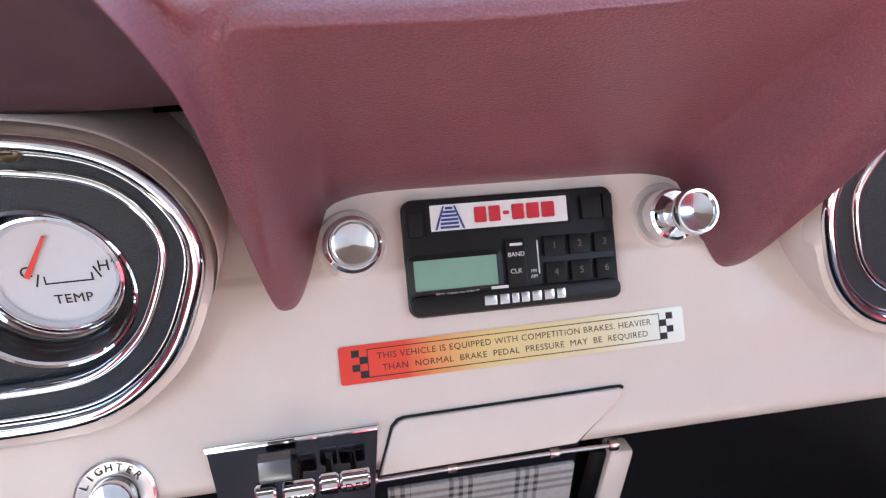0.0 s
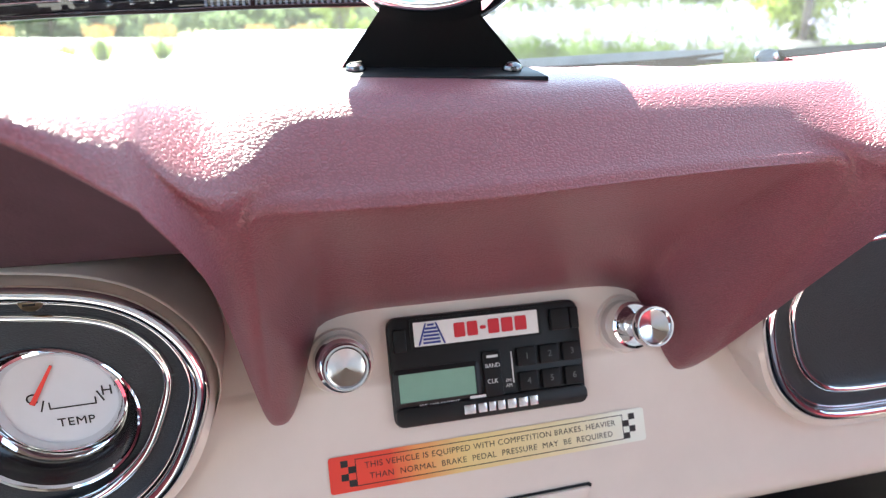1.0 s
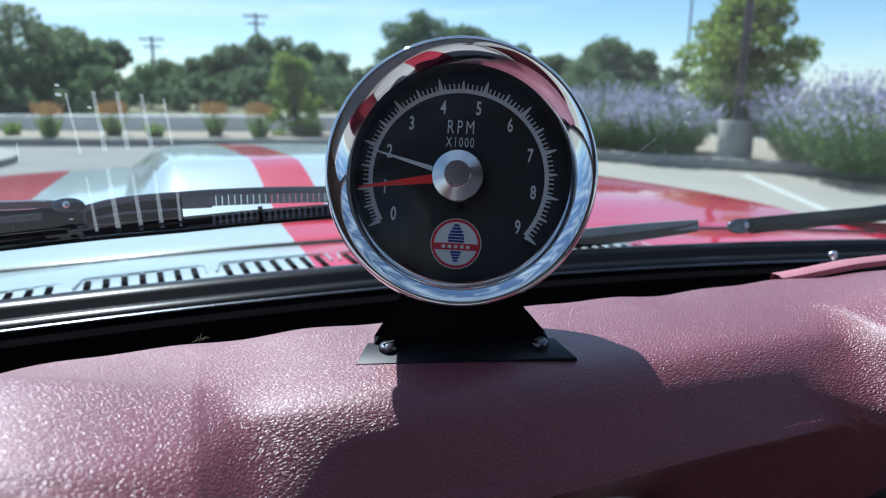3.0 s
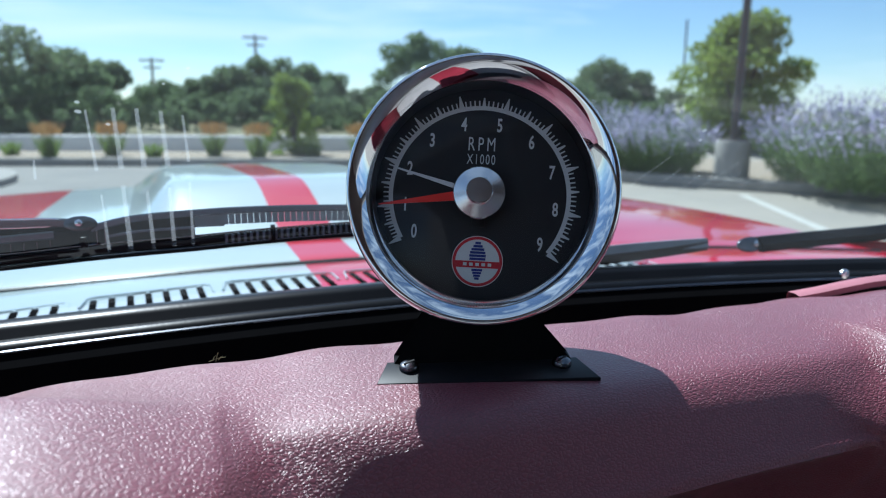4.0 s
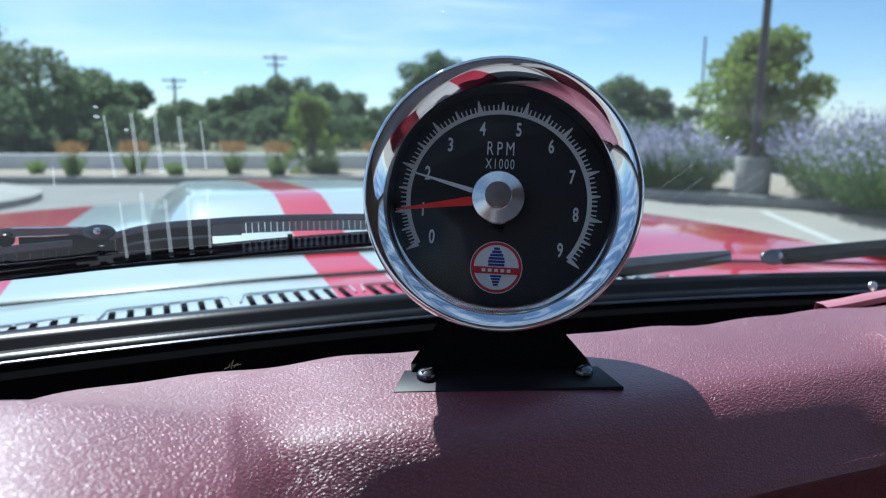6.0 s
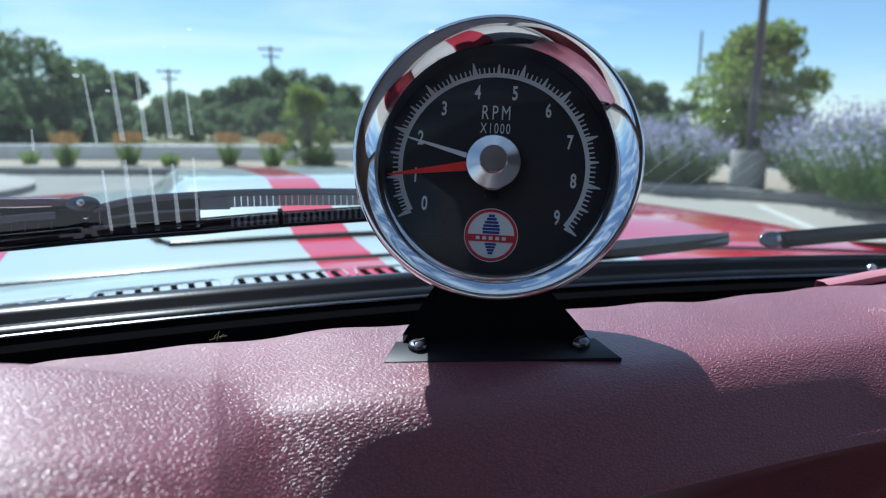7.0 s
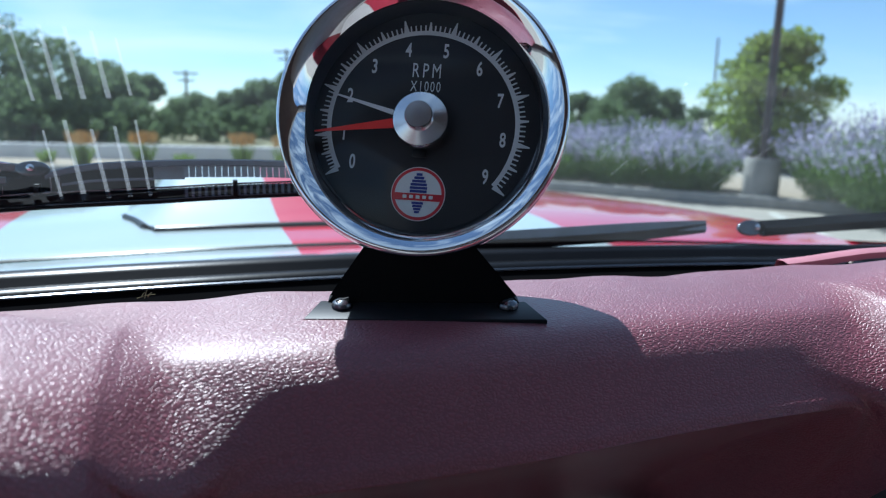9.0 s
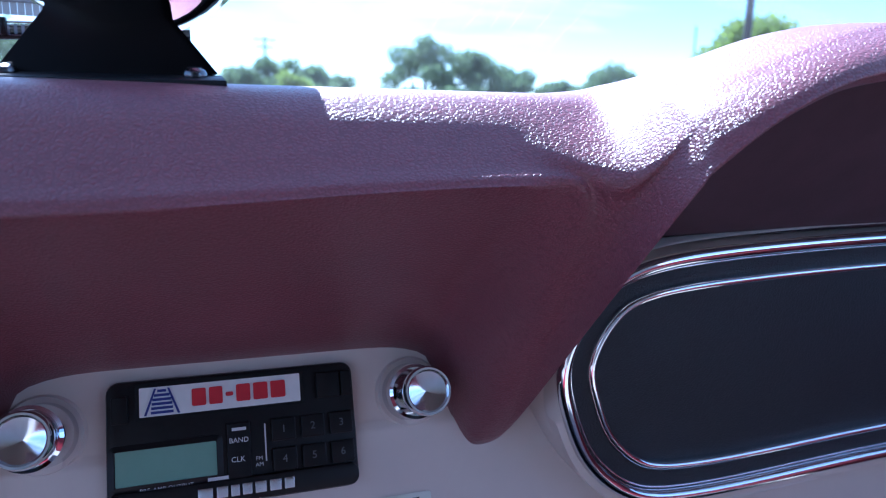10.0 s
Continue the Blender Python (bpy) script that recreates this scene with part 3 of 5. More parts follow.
def build_pod(name, side, label, category, sink):
    base = on_pod(XC, 0.84)
    pod = thing(name, (XC + side * 0.33, 0.31, 0.77), label, category)
    # ivory surround that swells out of the dashboard to the trim
    outer, lip = pod_path(-0.0080, side), pod_path(-0.0035, side)
    rim2 = pod_path(-0.0070, side)
    rows = []
    for i in range(len(lip)):
        wl = base @ lip[i]
        wr = base @ rim2[i]
        wo = base @ outer[i]
        up = ease(0.855, 0.90, wl.z)
        back = Vector((wo.x, panel_y(wo.z) + 0.004, wo.z))
        mid = wr + Vector((0, -0.004 + 0.004 * (1 - up), 0))
        q = mid.lerp(back, 0.35) + Vector((0, -0.004, 0)) + (wo - wr) * 0.45
        # the upper part lies in a shadow channel inside a thin rolled lip
        ch = ease(0.825, 0.865, wl.z)
        mid = mid.lerp(wl.lerp(wo, 0.25) + Vector((0, 0.020, 0)), ch)
        deep = q.lerp(wl.lerp(wo, 0.80) + Vector((0, 0.020, 0)), ch)
        crest = q.lerp(wl.lerp(wo, 0.86) + Vector((0, 0.001, 0)), ch)
        rows.append([wl + Vector((0, 0.012, 0)), wl, mid, deep, crest, q.lerp(wo.lerp(wr, -0.3) + Vector((0, 0.002, 0)), ch), back, back + Vector((0, 0.02, 0))])
    rows.append(rows[0])
    part("surround", loft(rows), PAINT, pod, "ivory-painted pressed surround", 50)
    part("outer_trim", bead(pod_path(0.0, side), round_bead(0.0034, 0.0035), base), CHROME, pod, "bright chrome trim ring", 60)
    # grained band between the trims, and the trims
    ins = 0.0135 if side < 0 else 0.0158
    a, b = pod_path(0.002, side), pod_path(ins - 0.0008, side)
    rows = [[base @ (p + Vector((0, 0, -0.001))), base @ (p.lerp(q, 0.5) + Vector((0, 0, -0.002 - sink * 0.6))), base @ (q + Vector((0, 0, -sink)))] for p, q in zip(a, b)]
    rows.append(rows[0])
    part("grained_band", loft(rows), BLACK_GRAIN, pod, "black camera-grain band")
    part("edge_line", bead(pod_path(0.0045, side), round_bead(0.0006, 0.0012), base @ Matrix.Translation((0, 0, -0.002))), CHROME, pod, "thin chrome line", 60)
    part("inner_trim", bead(pod_path(ins, side), round_bead(0.0022, 0.0028), base @ Matrix.Translation((0, 0, -sink))), CHROME, pod, "narrow chrome trim ring", 60)
    f = pod_path(ins + 0.0007, side)
    deep = sink + (0.005 if side < 0 else 0.004)
    rows = [[base @ (p + Vector((0, 0, -sink + 0.001))), base @ (p + Vector((0, 0, -deep)))] for p in f]
    part("inner_wall", loft(rows + [rows[0]]), BLACK_PLASTIC, pod)
    if side > 0:
        part("face", prism([(p.x, p.y) for p in f], 0.002, base @ Matrix.Translation((0, 0, -deep))), BLACK_GRAIN, pod, "black camera-grain face")
        return pod
    # face with a round opening for the gauge
    gx, gy = GAUGE[0] - XC, (GAUGE[1] - 0.84) / 0.998
    rows = []
    for p in f:
        a = math.atan2(p.y - gy, p.x - gx)
        c = Vector((gx + 0.0347 * math.cos(a), gy + 0.0347 * math.sin(a), 0))
        rows.append([base @ (p.lerp(c, s) + Vector((0, 0, -deep))) for s in (0.0, 0.33, 0.66, 1.0)])
    part("face", loft(rows + [rows[0]]), BLACK_GRAIN, pod, "black camera-grain face")
    s = frame_at((-0.2097, 0.2880, 0.8995), (1, 0, 0), (0, -0.25, 0.97))
    screw = part("screw", lathe([(0.0046, -0.002), (0.0045, 0.0006), (0.0037, 0.0018), (0.0018, 0.0024), (0.0, 0.0024)], 24, s), BRASS, pod, "dull brass screw head")
    part("screw_slot", box(0.0044, 0.0008, 0.0005, 0, s @ Matrix.Translation((0, 0, 0.0024))), DARK, screw)
    return pod


cluster = build_pod("instrument_cluster", -1, "black grained instrument cluster with chrome trim rings", "instrument cluster", 0.008)
glove_box = build_pod("glove_box", 1, "black grained glove box lid in chrome trim", "glove box", 0.003)


def build_temp_gauge():
    g = thing("temperature_gauge", on_pod(*GAUGE).translation, "round temperature gauge with white dial and chrome bezel", "gauge")
    m = on_pod(*GAUGE, -0.0130)
    part("bezel", lathe([(0.0364, -0.001), (0.0362, 0.0010), (0.0354, 0.0017), (0.0345, 0.0010), (0.0341, -0.002)], 64, m), CHROME, g, "thin chrome bezel ring")
    part("well", lathe([(0.0342, -0.001), (0.0330, -0.007), (0.0300, -0.0115), (0.0270, -0.0135)], 64, m), BLACK_GLOSS, g, "glossy black gauge well")
    part("inner_ring", lathe([(0.0295, -0.0125), (0.0288, -0.0100), (0.0276, -0.0096), (0.0252, -0.0120), (0.0243, -0.0150), (0.0240, -0.0185)], 64, m), CHROME, g, "broad chrome inner ring")
    part("dial", prism(circle(0.0246, 48), 0.001, m @ Matrix.Translation((0, 0, -0.0190))), DIAL_WHITE, g, "bluish white dial")
    f = m @ Matrix.Translation((0, 0, -0.0177))
    part("lettering", words("TEMP", 0.0062, f @ Matrix.Translation((0.0045, -0.0132, 0)), spacing=1.1), PRINT_BLACK, g)
    part("cold_mark", words("C", 0.0072, f @ Matrix.Translation((-0.0115, 0.0008, 0))), PRINT_BLACK, g)
    part("hot_mark", words("H", 0.0072, f @ Matrix.Translation((0.0193, 0.0012, 0))), PRINT_BLACK, g)
    ln = [box(0.0195, 0.0006, 0.0002, 0, f @ Matrix.Translation((0.0045, -0.0050, 0)) @ pose(0, 0, 0, 0, 0, 1)),
          box(0.0006, 0.0036, 0.0002, 0, f @ Matrix.Translation((-0.0050, -0.0034, 0))), box(0.0006, 0.0036, 0.0002, 0, f @ Matrix.Translation((0.0140, -0.0031, 0))),
          box(0.0007, 0.0060, 0.0002, 0, f @ Matrix.Translation((-0.0078, -0.0032, 0)) @ pose(0, 0, 0, 0, 0, -18)),
          box(0.0007, 0.0060, 0.0002, 0, f @ Matrix.Translation((0.0163, -0.0012, 0)) @ pose(0, 0, 0, 0, 0, 24))]
    part("scale", join(ln), PRINT_BLACK, g)
    part("needle", prism([(-0.0012, 0), (0.0012, 0), (0.0006, 0.0215), (-0.0006, 0.0215)], 0.0006, f @ Matrix.Translation((-0.0112, -0.001, 0.001)) @ pose(0, 0, 0, 0, 0, -30)), NEEDLE_RED, g, "thin red needle")


build_temp_gauge()


def build_radio():
    m = on_panel(-0.0155, 0.8285)
    r = thing("car_radio", m.translation, "black push-button car radio with grey-green display and chrome knobs", "car radio")
    w, h = 0.1045, 0.0555
    body = prism(rounded(w, h, 0.0052, 5), 0.0065, m @ Matrix.Translation((0, 0, -0.001)), 0.0016)
    part("face_plate", body, BLACK_PLASTIC, r, "black plastic face plate")
    f = m @ Matrix.Translation((0, 0, 0.0056))
    # raised lower lip
    part("lower_lip", prism(rounded(w - 0.0005, 0.0098, 0.0042, 5, 0, -h / 2 + 0.0055), 0.0022, f, 0.0012), BLACK_PLASTIC, r, "raised black lower lip")
    x = -0.0180
    for i, wd in enumerate((0.0073, 0.0055, 0.0043, 0.0048, 0.0057, 0.0059, 0.0052)):
        part("maker_mark", box(wd * 0.82, 0.0046, 0.0006, 0.0001, f @ Matrix.Translation((x + wd / 2 + 0.0005, -0.0222, 0.0024))), BRUSHED, r, "silver maker's mark" if i == 0 else "")
        x += wd + 0.0004
    # badge plate
    bm = f @ Matrix.Translation((-0.0055, 0.0185, 0.0))
    part("badge_recess", prism(rounded(0.0705, 0.0150, 0.0008, 3), 0.0006, bm), BUTTON_PLASTIC, r)
    badge = part("badge_plate", prism(rounded(0.0670, 0.0122, 0.0003, 2), 0.0007, bm @ Matrix.Translation((0, -0.0002, 0.0005))), PRINT_WHITE, r, "white badge plate")
    g = bm @ Matrix.Translation((0, 0, 0.0014))
    bars, x = [], -0.0125
    for wd, hh in ((0.0058, 0.0074), (0.0056, 0.0074), (0.0032, 0.0018), (0.0060, 0.0074), (0.0062, 0.0074), (0.0064, 0.0074)):
        o = prism(rounded(wd, hh, 0.0007, 3), 0.0003, g @ Matrix.Translation((x + wd / 2, 0.0, 0)) @ Matrix.Shear("XY", 4, (0, 0)))
        bars.append(o)
        x += wd + 0.00125
    part("badge_lettering", join(bars), PRINT_RED, badge, "red badge lettering as plain blocks")
    emb = []
    for i in range(6):
        wd = (0.0035, 0.0062, 0.0075, 0.0082, 0.0086, 0.0090)[i]
        emb.append(box(wd, 0.0011, 0.0003, 0, g @ Matrix.Translation((-0.0245, 0.0042 - 0.0018 * i, 0))))
    for sx in (-1, 1):
        emb.append(prism([(sx * 0.0030, 0.0052), (sx * 0.0072, -0.0058), (sx * 0.0062, -0.0058), (sx * 0.0022, 0.0052)], 0.0003, g @ Matrix.Translation((-0.0245, 0, 0))))
    part("badge_emblem", join(emb), PRINT_BLUE, badge, "blue striped emblem")
    # display
    d = f @ Matrix.Translation((-0.0288, -0.0080, 0))
    disp = part("display_frame", bead([Vector((a, b, 0)) for a, b in rounded(0.0425, 0.0165, 0.0012, 3)], [(-0.001, -0.001), (-0.001, 0.0012), (0.0014, 0.0004), (0.0014, -0.001)], d), BLACK_PLASTIC, r)
    part("display_window", prism(rounded(0.0400, 0.0142, 0.0005, 2), 0.0004, d @ Matrix.Translation((0, 0, 0.0002))), LCD, disp, "grey-green blank display")
    # switches
    def button(x, y, w, h, name="push_button", up=0.0026):
        b = part(name, prism(rounded(w, h, 0.0008, 3), up, f @ Matrix.Translation((x, y, -0.0006)), 0.0006), BUTTON_PLASTIC, r)
        return b
    for i in range(6):
        x, y = 0.0198 + 0.0128 * (i % 3), 0.0008 - 0.0128 * (i // 3)
        b = button(x, y, 0.0104, 0.0098)
        part("number", words(str(i + 1), 0.0046, f @ Matrix.Translation((x, y, 0.0022)), 0.0001), PRINT_DIM, b)
    rk = button(0.0006, -0.0060, 0.0098, 0.0235, "rocker_switch", 0.0022)
    part("indicator_bar", box(0.0060, 0.0013, 0.0003, 0, f @ Matrix.Translation((0.0008, 0.0030, 0.0018))), PRINT_GREY, rk)
    part("lettering", words("BAND", 0.0030, f @ Matrix.Translation((0.0006, -0.0018, 0.0018)), 0.0001), PRINT_WHITE, rk)
    part("lettering", words("CLK", 0.0032, f @ Matrix.Translation((0.0, -0.0098, 0.0018)), 0.0001), PRINT_WHITE, rk)
    part("caption", words("FM", 0.0024, f @ Matrix.Translation((0.0088, -0.0105, 0.0012)), 0.0001), PRINT_GREY, r)
    part("caption", words("AM", 0.0024, f @ Matrix.Translation((0.0088, -0.0131, 0.0012)), 0.0001), PRINT_GREY, r)
    part("caption", words("PRE-AMP OUTPUT", 0.0024, f @ Matrix.Translation((-0.0290, -0.0176, 0.0012)), 0.0001, spacing=1.1), PRINT_GREY, r)
    part("model_mark", box(0.0085, 0.0014, 0.0002, 0, f @ Matrix.Translation((-0.0085, -0.0166, 0.0012))), PRINT_GREY, r)
    button(0.0405, 0.0182, 0.0105, 0.0115)
    button(0.0488, 0.0182, 0.0048, 0.0115)
    button(-0.0466, 0.0160, 0.0066, 0.0115)
    part("groove", box(0.0006, 0.0160, 0.0004, 0, f @ Matrix.Translation((0.0118, -0.0040, 0.0002))), PRINT_GREY, r)

    # knobs on their shafts
    def knob(x, z, out, base_out):
        k = on_panel(x, z)
        dish = part("knob_escutcheon", lathe([(0.0170, 0.0002), (0.0158, 0.0022), (0.0142, 0.0012), (0.0135, 0.0005)], 40, k), PAINT, r, "ivory pressed ring")
        b = part("knob_base", lathe([(0.0, base_out), (0.0112, base_out), (0.0126, base_out - 0.001), (0.0130, base_out - 0.003), (0.0128, 0.002), (0.0138, 0.0)], 40, k), CHROME, r, "chrome knob base")
        part("shaft", lathe([(0.0066, base_out - 0.001), (0.0060, base_out + 0.002), (0.0066, out - 0.007), (0.0085, out - 0.006)], 32, k), CHROME, r, "chrome shaft")
        cap = part("knob", lathe([(0.0060, out - 0.0065), (0.0098, out - 0.006), (0.0108, out - 0.0045), (0.0109, out - 0.001), (0.0102, out + 0.0006), (0.0093, out + 0.0006), (0.0085, out - 0.0010)], 48, k), CHROME, r, "chrome knob rim")
        part("knob_cap", lathe([(0.0086, out - 0.0010), (0.0005, out - 0.0036), (0.0, out - 0.0036)], 48, k), CAP, cap, "spun aluminium cap")
    knob(-0.0920, 0.8370, 0.0335, 0.024)
    knob(0.0648, 0.8385, 0.0340, 0.014)


build_radio()


def build_decal():
    m = on_panel(-0.0160, 0.7875, 0.0006) @ pose(0, 0, 0, 0, 0, 0.6)
    d = thing("warning_decal", m.translation, "metallic foil brake warning decal with checkered ends, a red to gold sheen painted in", "decal")
    part("foil", prism(rounded(0.1725, 0.0178, 0.0015, 3), 0.00025, m), FOIL, d, "foil with a red, gold and silver sheen painted in")
    t = m @ Matrix.Translation((0, 0, 0.0003))
    part("lettering", words("THIS VEHICLE IS EQUIPPED WITH COMPETITION BRAKES. HEAVIER", 0.0042, t @ Matrix.Translation((0, 0.0028, 0)), 0.0001, 1.02, 1.08), PRINT_BLACK, d)
    part("lettering", words("THAN  NORMAL  BRAKE  PEDAL  PRESSURE  MAY  BE  REQUIRED", 0.0042, t @ Matrix.Translation((0, -0.0028, 0)), 0.0001, 1.02, 1.08), PRINT_BLACK, d)
    lines = [box(0.1460, 0.0004, 0.0001, 0, t @ Matrix.Translation((0, s * 0.0065, 0))) for s in (-1, 1)]
    lines += [box(0.0004, 0.0134, 0.0001, 0, t @ Matrix.Translation((s * 0.0730, 0, 0))) for s in (-1, 1)]
    part("border_line", join(lines), PRINT_BLACK, d)
    for s in (-1, 1):
        sq = []
        for i in range(4):
            sq.append(box(0.0036, 0.0033, 0.0001, 0, t @ Matrix.Translation((s * (0.0750 + 0.0036 * ((i + 1) % 2)), 0.0050 - 0.0033 * i, 0))))
        part("checker", join(sq), PRINT_BLACK, d)


build_decal()


def build_lower_controls():
    # ashtray door
    m = on_panel(0.0, 0.7500, 0.0)
    a = thing("ashtray", m.translation, "ivory-painted ashtray drawer set in the dashboard", "ashtray")
    out = [(-0.0770, 0.0112), (-0.0800, 0.0085), (-0.0880, -0.0125), (0.0080, -0.0105), (0.0300, 0.0065), (0.0345, 0.0125), (0.0330, 0.0135), (-0.0740, 0.0120)]
    part("gap", prism([(-0.027 + (x + 0.027) * 1.022, y * 1.10) for x, y in out], 0.0006, m), DARK, a)
    part("drawer_face", prism(out, 0.0030, m, 0.0012), PAINT, a, "ivory-painted drawer face")
    # heater control plate with levers
    m = on_panel(-0.1260, 0.7440, 0.001)
    h = thing("heater_control", m.translation, "chrome-edged black heater control plate with chrome levers", "heater control")
    part("plate", prism([(-0.038, 0.0155), (0.039, 0.0165), (0.034, -0.022), (-0.032, -0.022)], 0.0016, m), DARK_MIRROR, h, "glossy black plate")
    part("top_trim", prism([(-0.0385, 0.0135), (0.0385, 0.0145), (0.0395, 0.0175), (-0.0390, 0.0165)], 0.0032, m, 0.001), CHROME, h, "chrome top strip")
    part("slot", box(0.0030, 0.014, 0.0006, 0, m @ Matrix.Translation((0.000, -0.002, 0.0019))), DARK, h)
    part("slot", box(0.0030, 0.014, 0.0006, 0, m @ Matrix.Translation((0.0155, 0.000, 0.0019))), DARK, h)
    def drum(x0, x1, z, r=0.0046, y=0.268):
        mid = Vector(((x0 + x1) / 2, y, z))
        ax = frame_at(mid, (0, 1, 0), (0, 0, 1))
        hw = (x1 - x0) / 2
        d = part("lever", lathe([(0.0, -hw), (r * 0.86, -hw), (r, -hw + 0.0009), (r, hw - 0.0009), (r * 0.86, hw), (0.0, hw)], 28, ax), CHROME, h, "chrome drum lever")
        part("stem", tube([mid, mid + Vector((0, 0.012, -0.002)), mid + Vector((0, 0.026, -0.004))], 0.0013, 8), CHROME, d)
        return d
    drum(-0.1418, -0.1330, 0.7515)
    td = drum(-0.1304, -0.1169, 0.7512)
    drum(-0.1150, -0.1068, 0.7526)
    dd = drum(-0.1062, -0.0935, 0.7526)
    wedge = prism([(-0.0045, 0.0), (0.0045, 0.0), (0.0045, 0.0035), (0.0015, 0.0085), (-0.0045, 0.0085)], 0.0136, frame_at((-0.1262, 0.272, 0.7575), (0, -1, 0), (0, 0, 1)), 0.0006)
    part("lever", wedge, GUNMETAL, h, "faceted dark chrome lever")
    part("lettering", words("TEMP", 0.0036, frame_at((-0.12365, 0.2633, 0.7508), (1, 0, 0), (0, 0.05, 1)), 0.0003, 1.15, 1.2), PRINT_BLACK, td)
    part("lettering", words("DEF", 0.0044, frame_at((-0.0998, 0.2633, 0.7528), (1, 0, 0), (0, 0.05, 1)), 0.0003, 1.1, 1.2), PRINT_BLACK, dd)
    # lighter
    m = on_panel(-0.2030, 0.7440, 0.0)
    c = thing("cigarette_lighter", m.translation, "round chrome cigarette lighter in its bezel", "cigarette lighter")
    part("bezel", lathe([(0.0175, 0.0), (0.0172, 0.0025), (0.0160, 0.0035), (0.0105, 0.0025), (0.0098, 0.0005)], 48, m), BRUSHED, c, "satin chrome bezel")
    part("knob", lathe([(0.0098, 0.0005), (0.0092, 0.008), (0.0080, 0.0095), (0.0, 0.0102)], 40, m), CHROME, c, "chrome knob")
    for i, ch in enumerate("LIGHTER"):
        a = radians(152 - 18.5 * i)
        part("letter", words(ch, 0.0048, m @ Matrix.Translation((0.0134 * math.cos(a), 0.0134 * math.sin(a), 0.0034)) @ pose(0, 0, 0, 0, 0, math.degrees(a) - 90), 0.0002), PRINT_BLACK, c)
    # console tray below, with cloth lining
    t = thing("under_dash_tray", (-0.03, 0.27, 0.66), "pale-edged tray lined with grey plaid cloth", "tray")
    part("cloth", box(0.096, 0.003, 0.075, 0.0008, pose(-0.036, 0.300, 0.684, 8, 0, 0)), PLAID, t, "grey plaid cloth")
    part("rail", tube([(-0.0911, 0.292, 0.7295), (-0.0524, 0.292, 0.7303), (0.0, 0.292, 0.7308), (0.0314, 0.292, 0.7303)], 0.0013, 8), CHROME, t, "thin metal rail")
    for x in (-0.0911, -0.0524, 0.0, 0.0314):
        part("clip", box(0.0055, 0.005, 0.005, 0.0012, pose(x, 0.292, 0.7305)), BRUSHED, t, "small bright clip")
    part("side_panel", box(0.0135, 0.012, 0.090, 0.002, pose(0.0335, 0.304, 0.676, 0, 9, 0)), PAINT, t, "ivory side strip")
    part("side_panel", box(0.0110, 0.014, 0.090, 0.002, pose(0.0210, 0.307, 0.676, 0, 9, 0)), BLACK_PAINT, t)


build_lower_controls()


# ---- rev counter on its bracket ----
TM = frame_at((-0.0519, 0.2993, 1.0468), (0.9242, -0.3803, -0.0360), (0.1383, 0.2451, 0.9596))
RIM = TM @ Matrix.Translation((0.0011, 0.0006, 0.0055)) @ Matrix.Diagonal((1.018, 1.018, 1.0, 1.0))  # the housing sits a little off the dial's centre


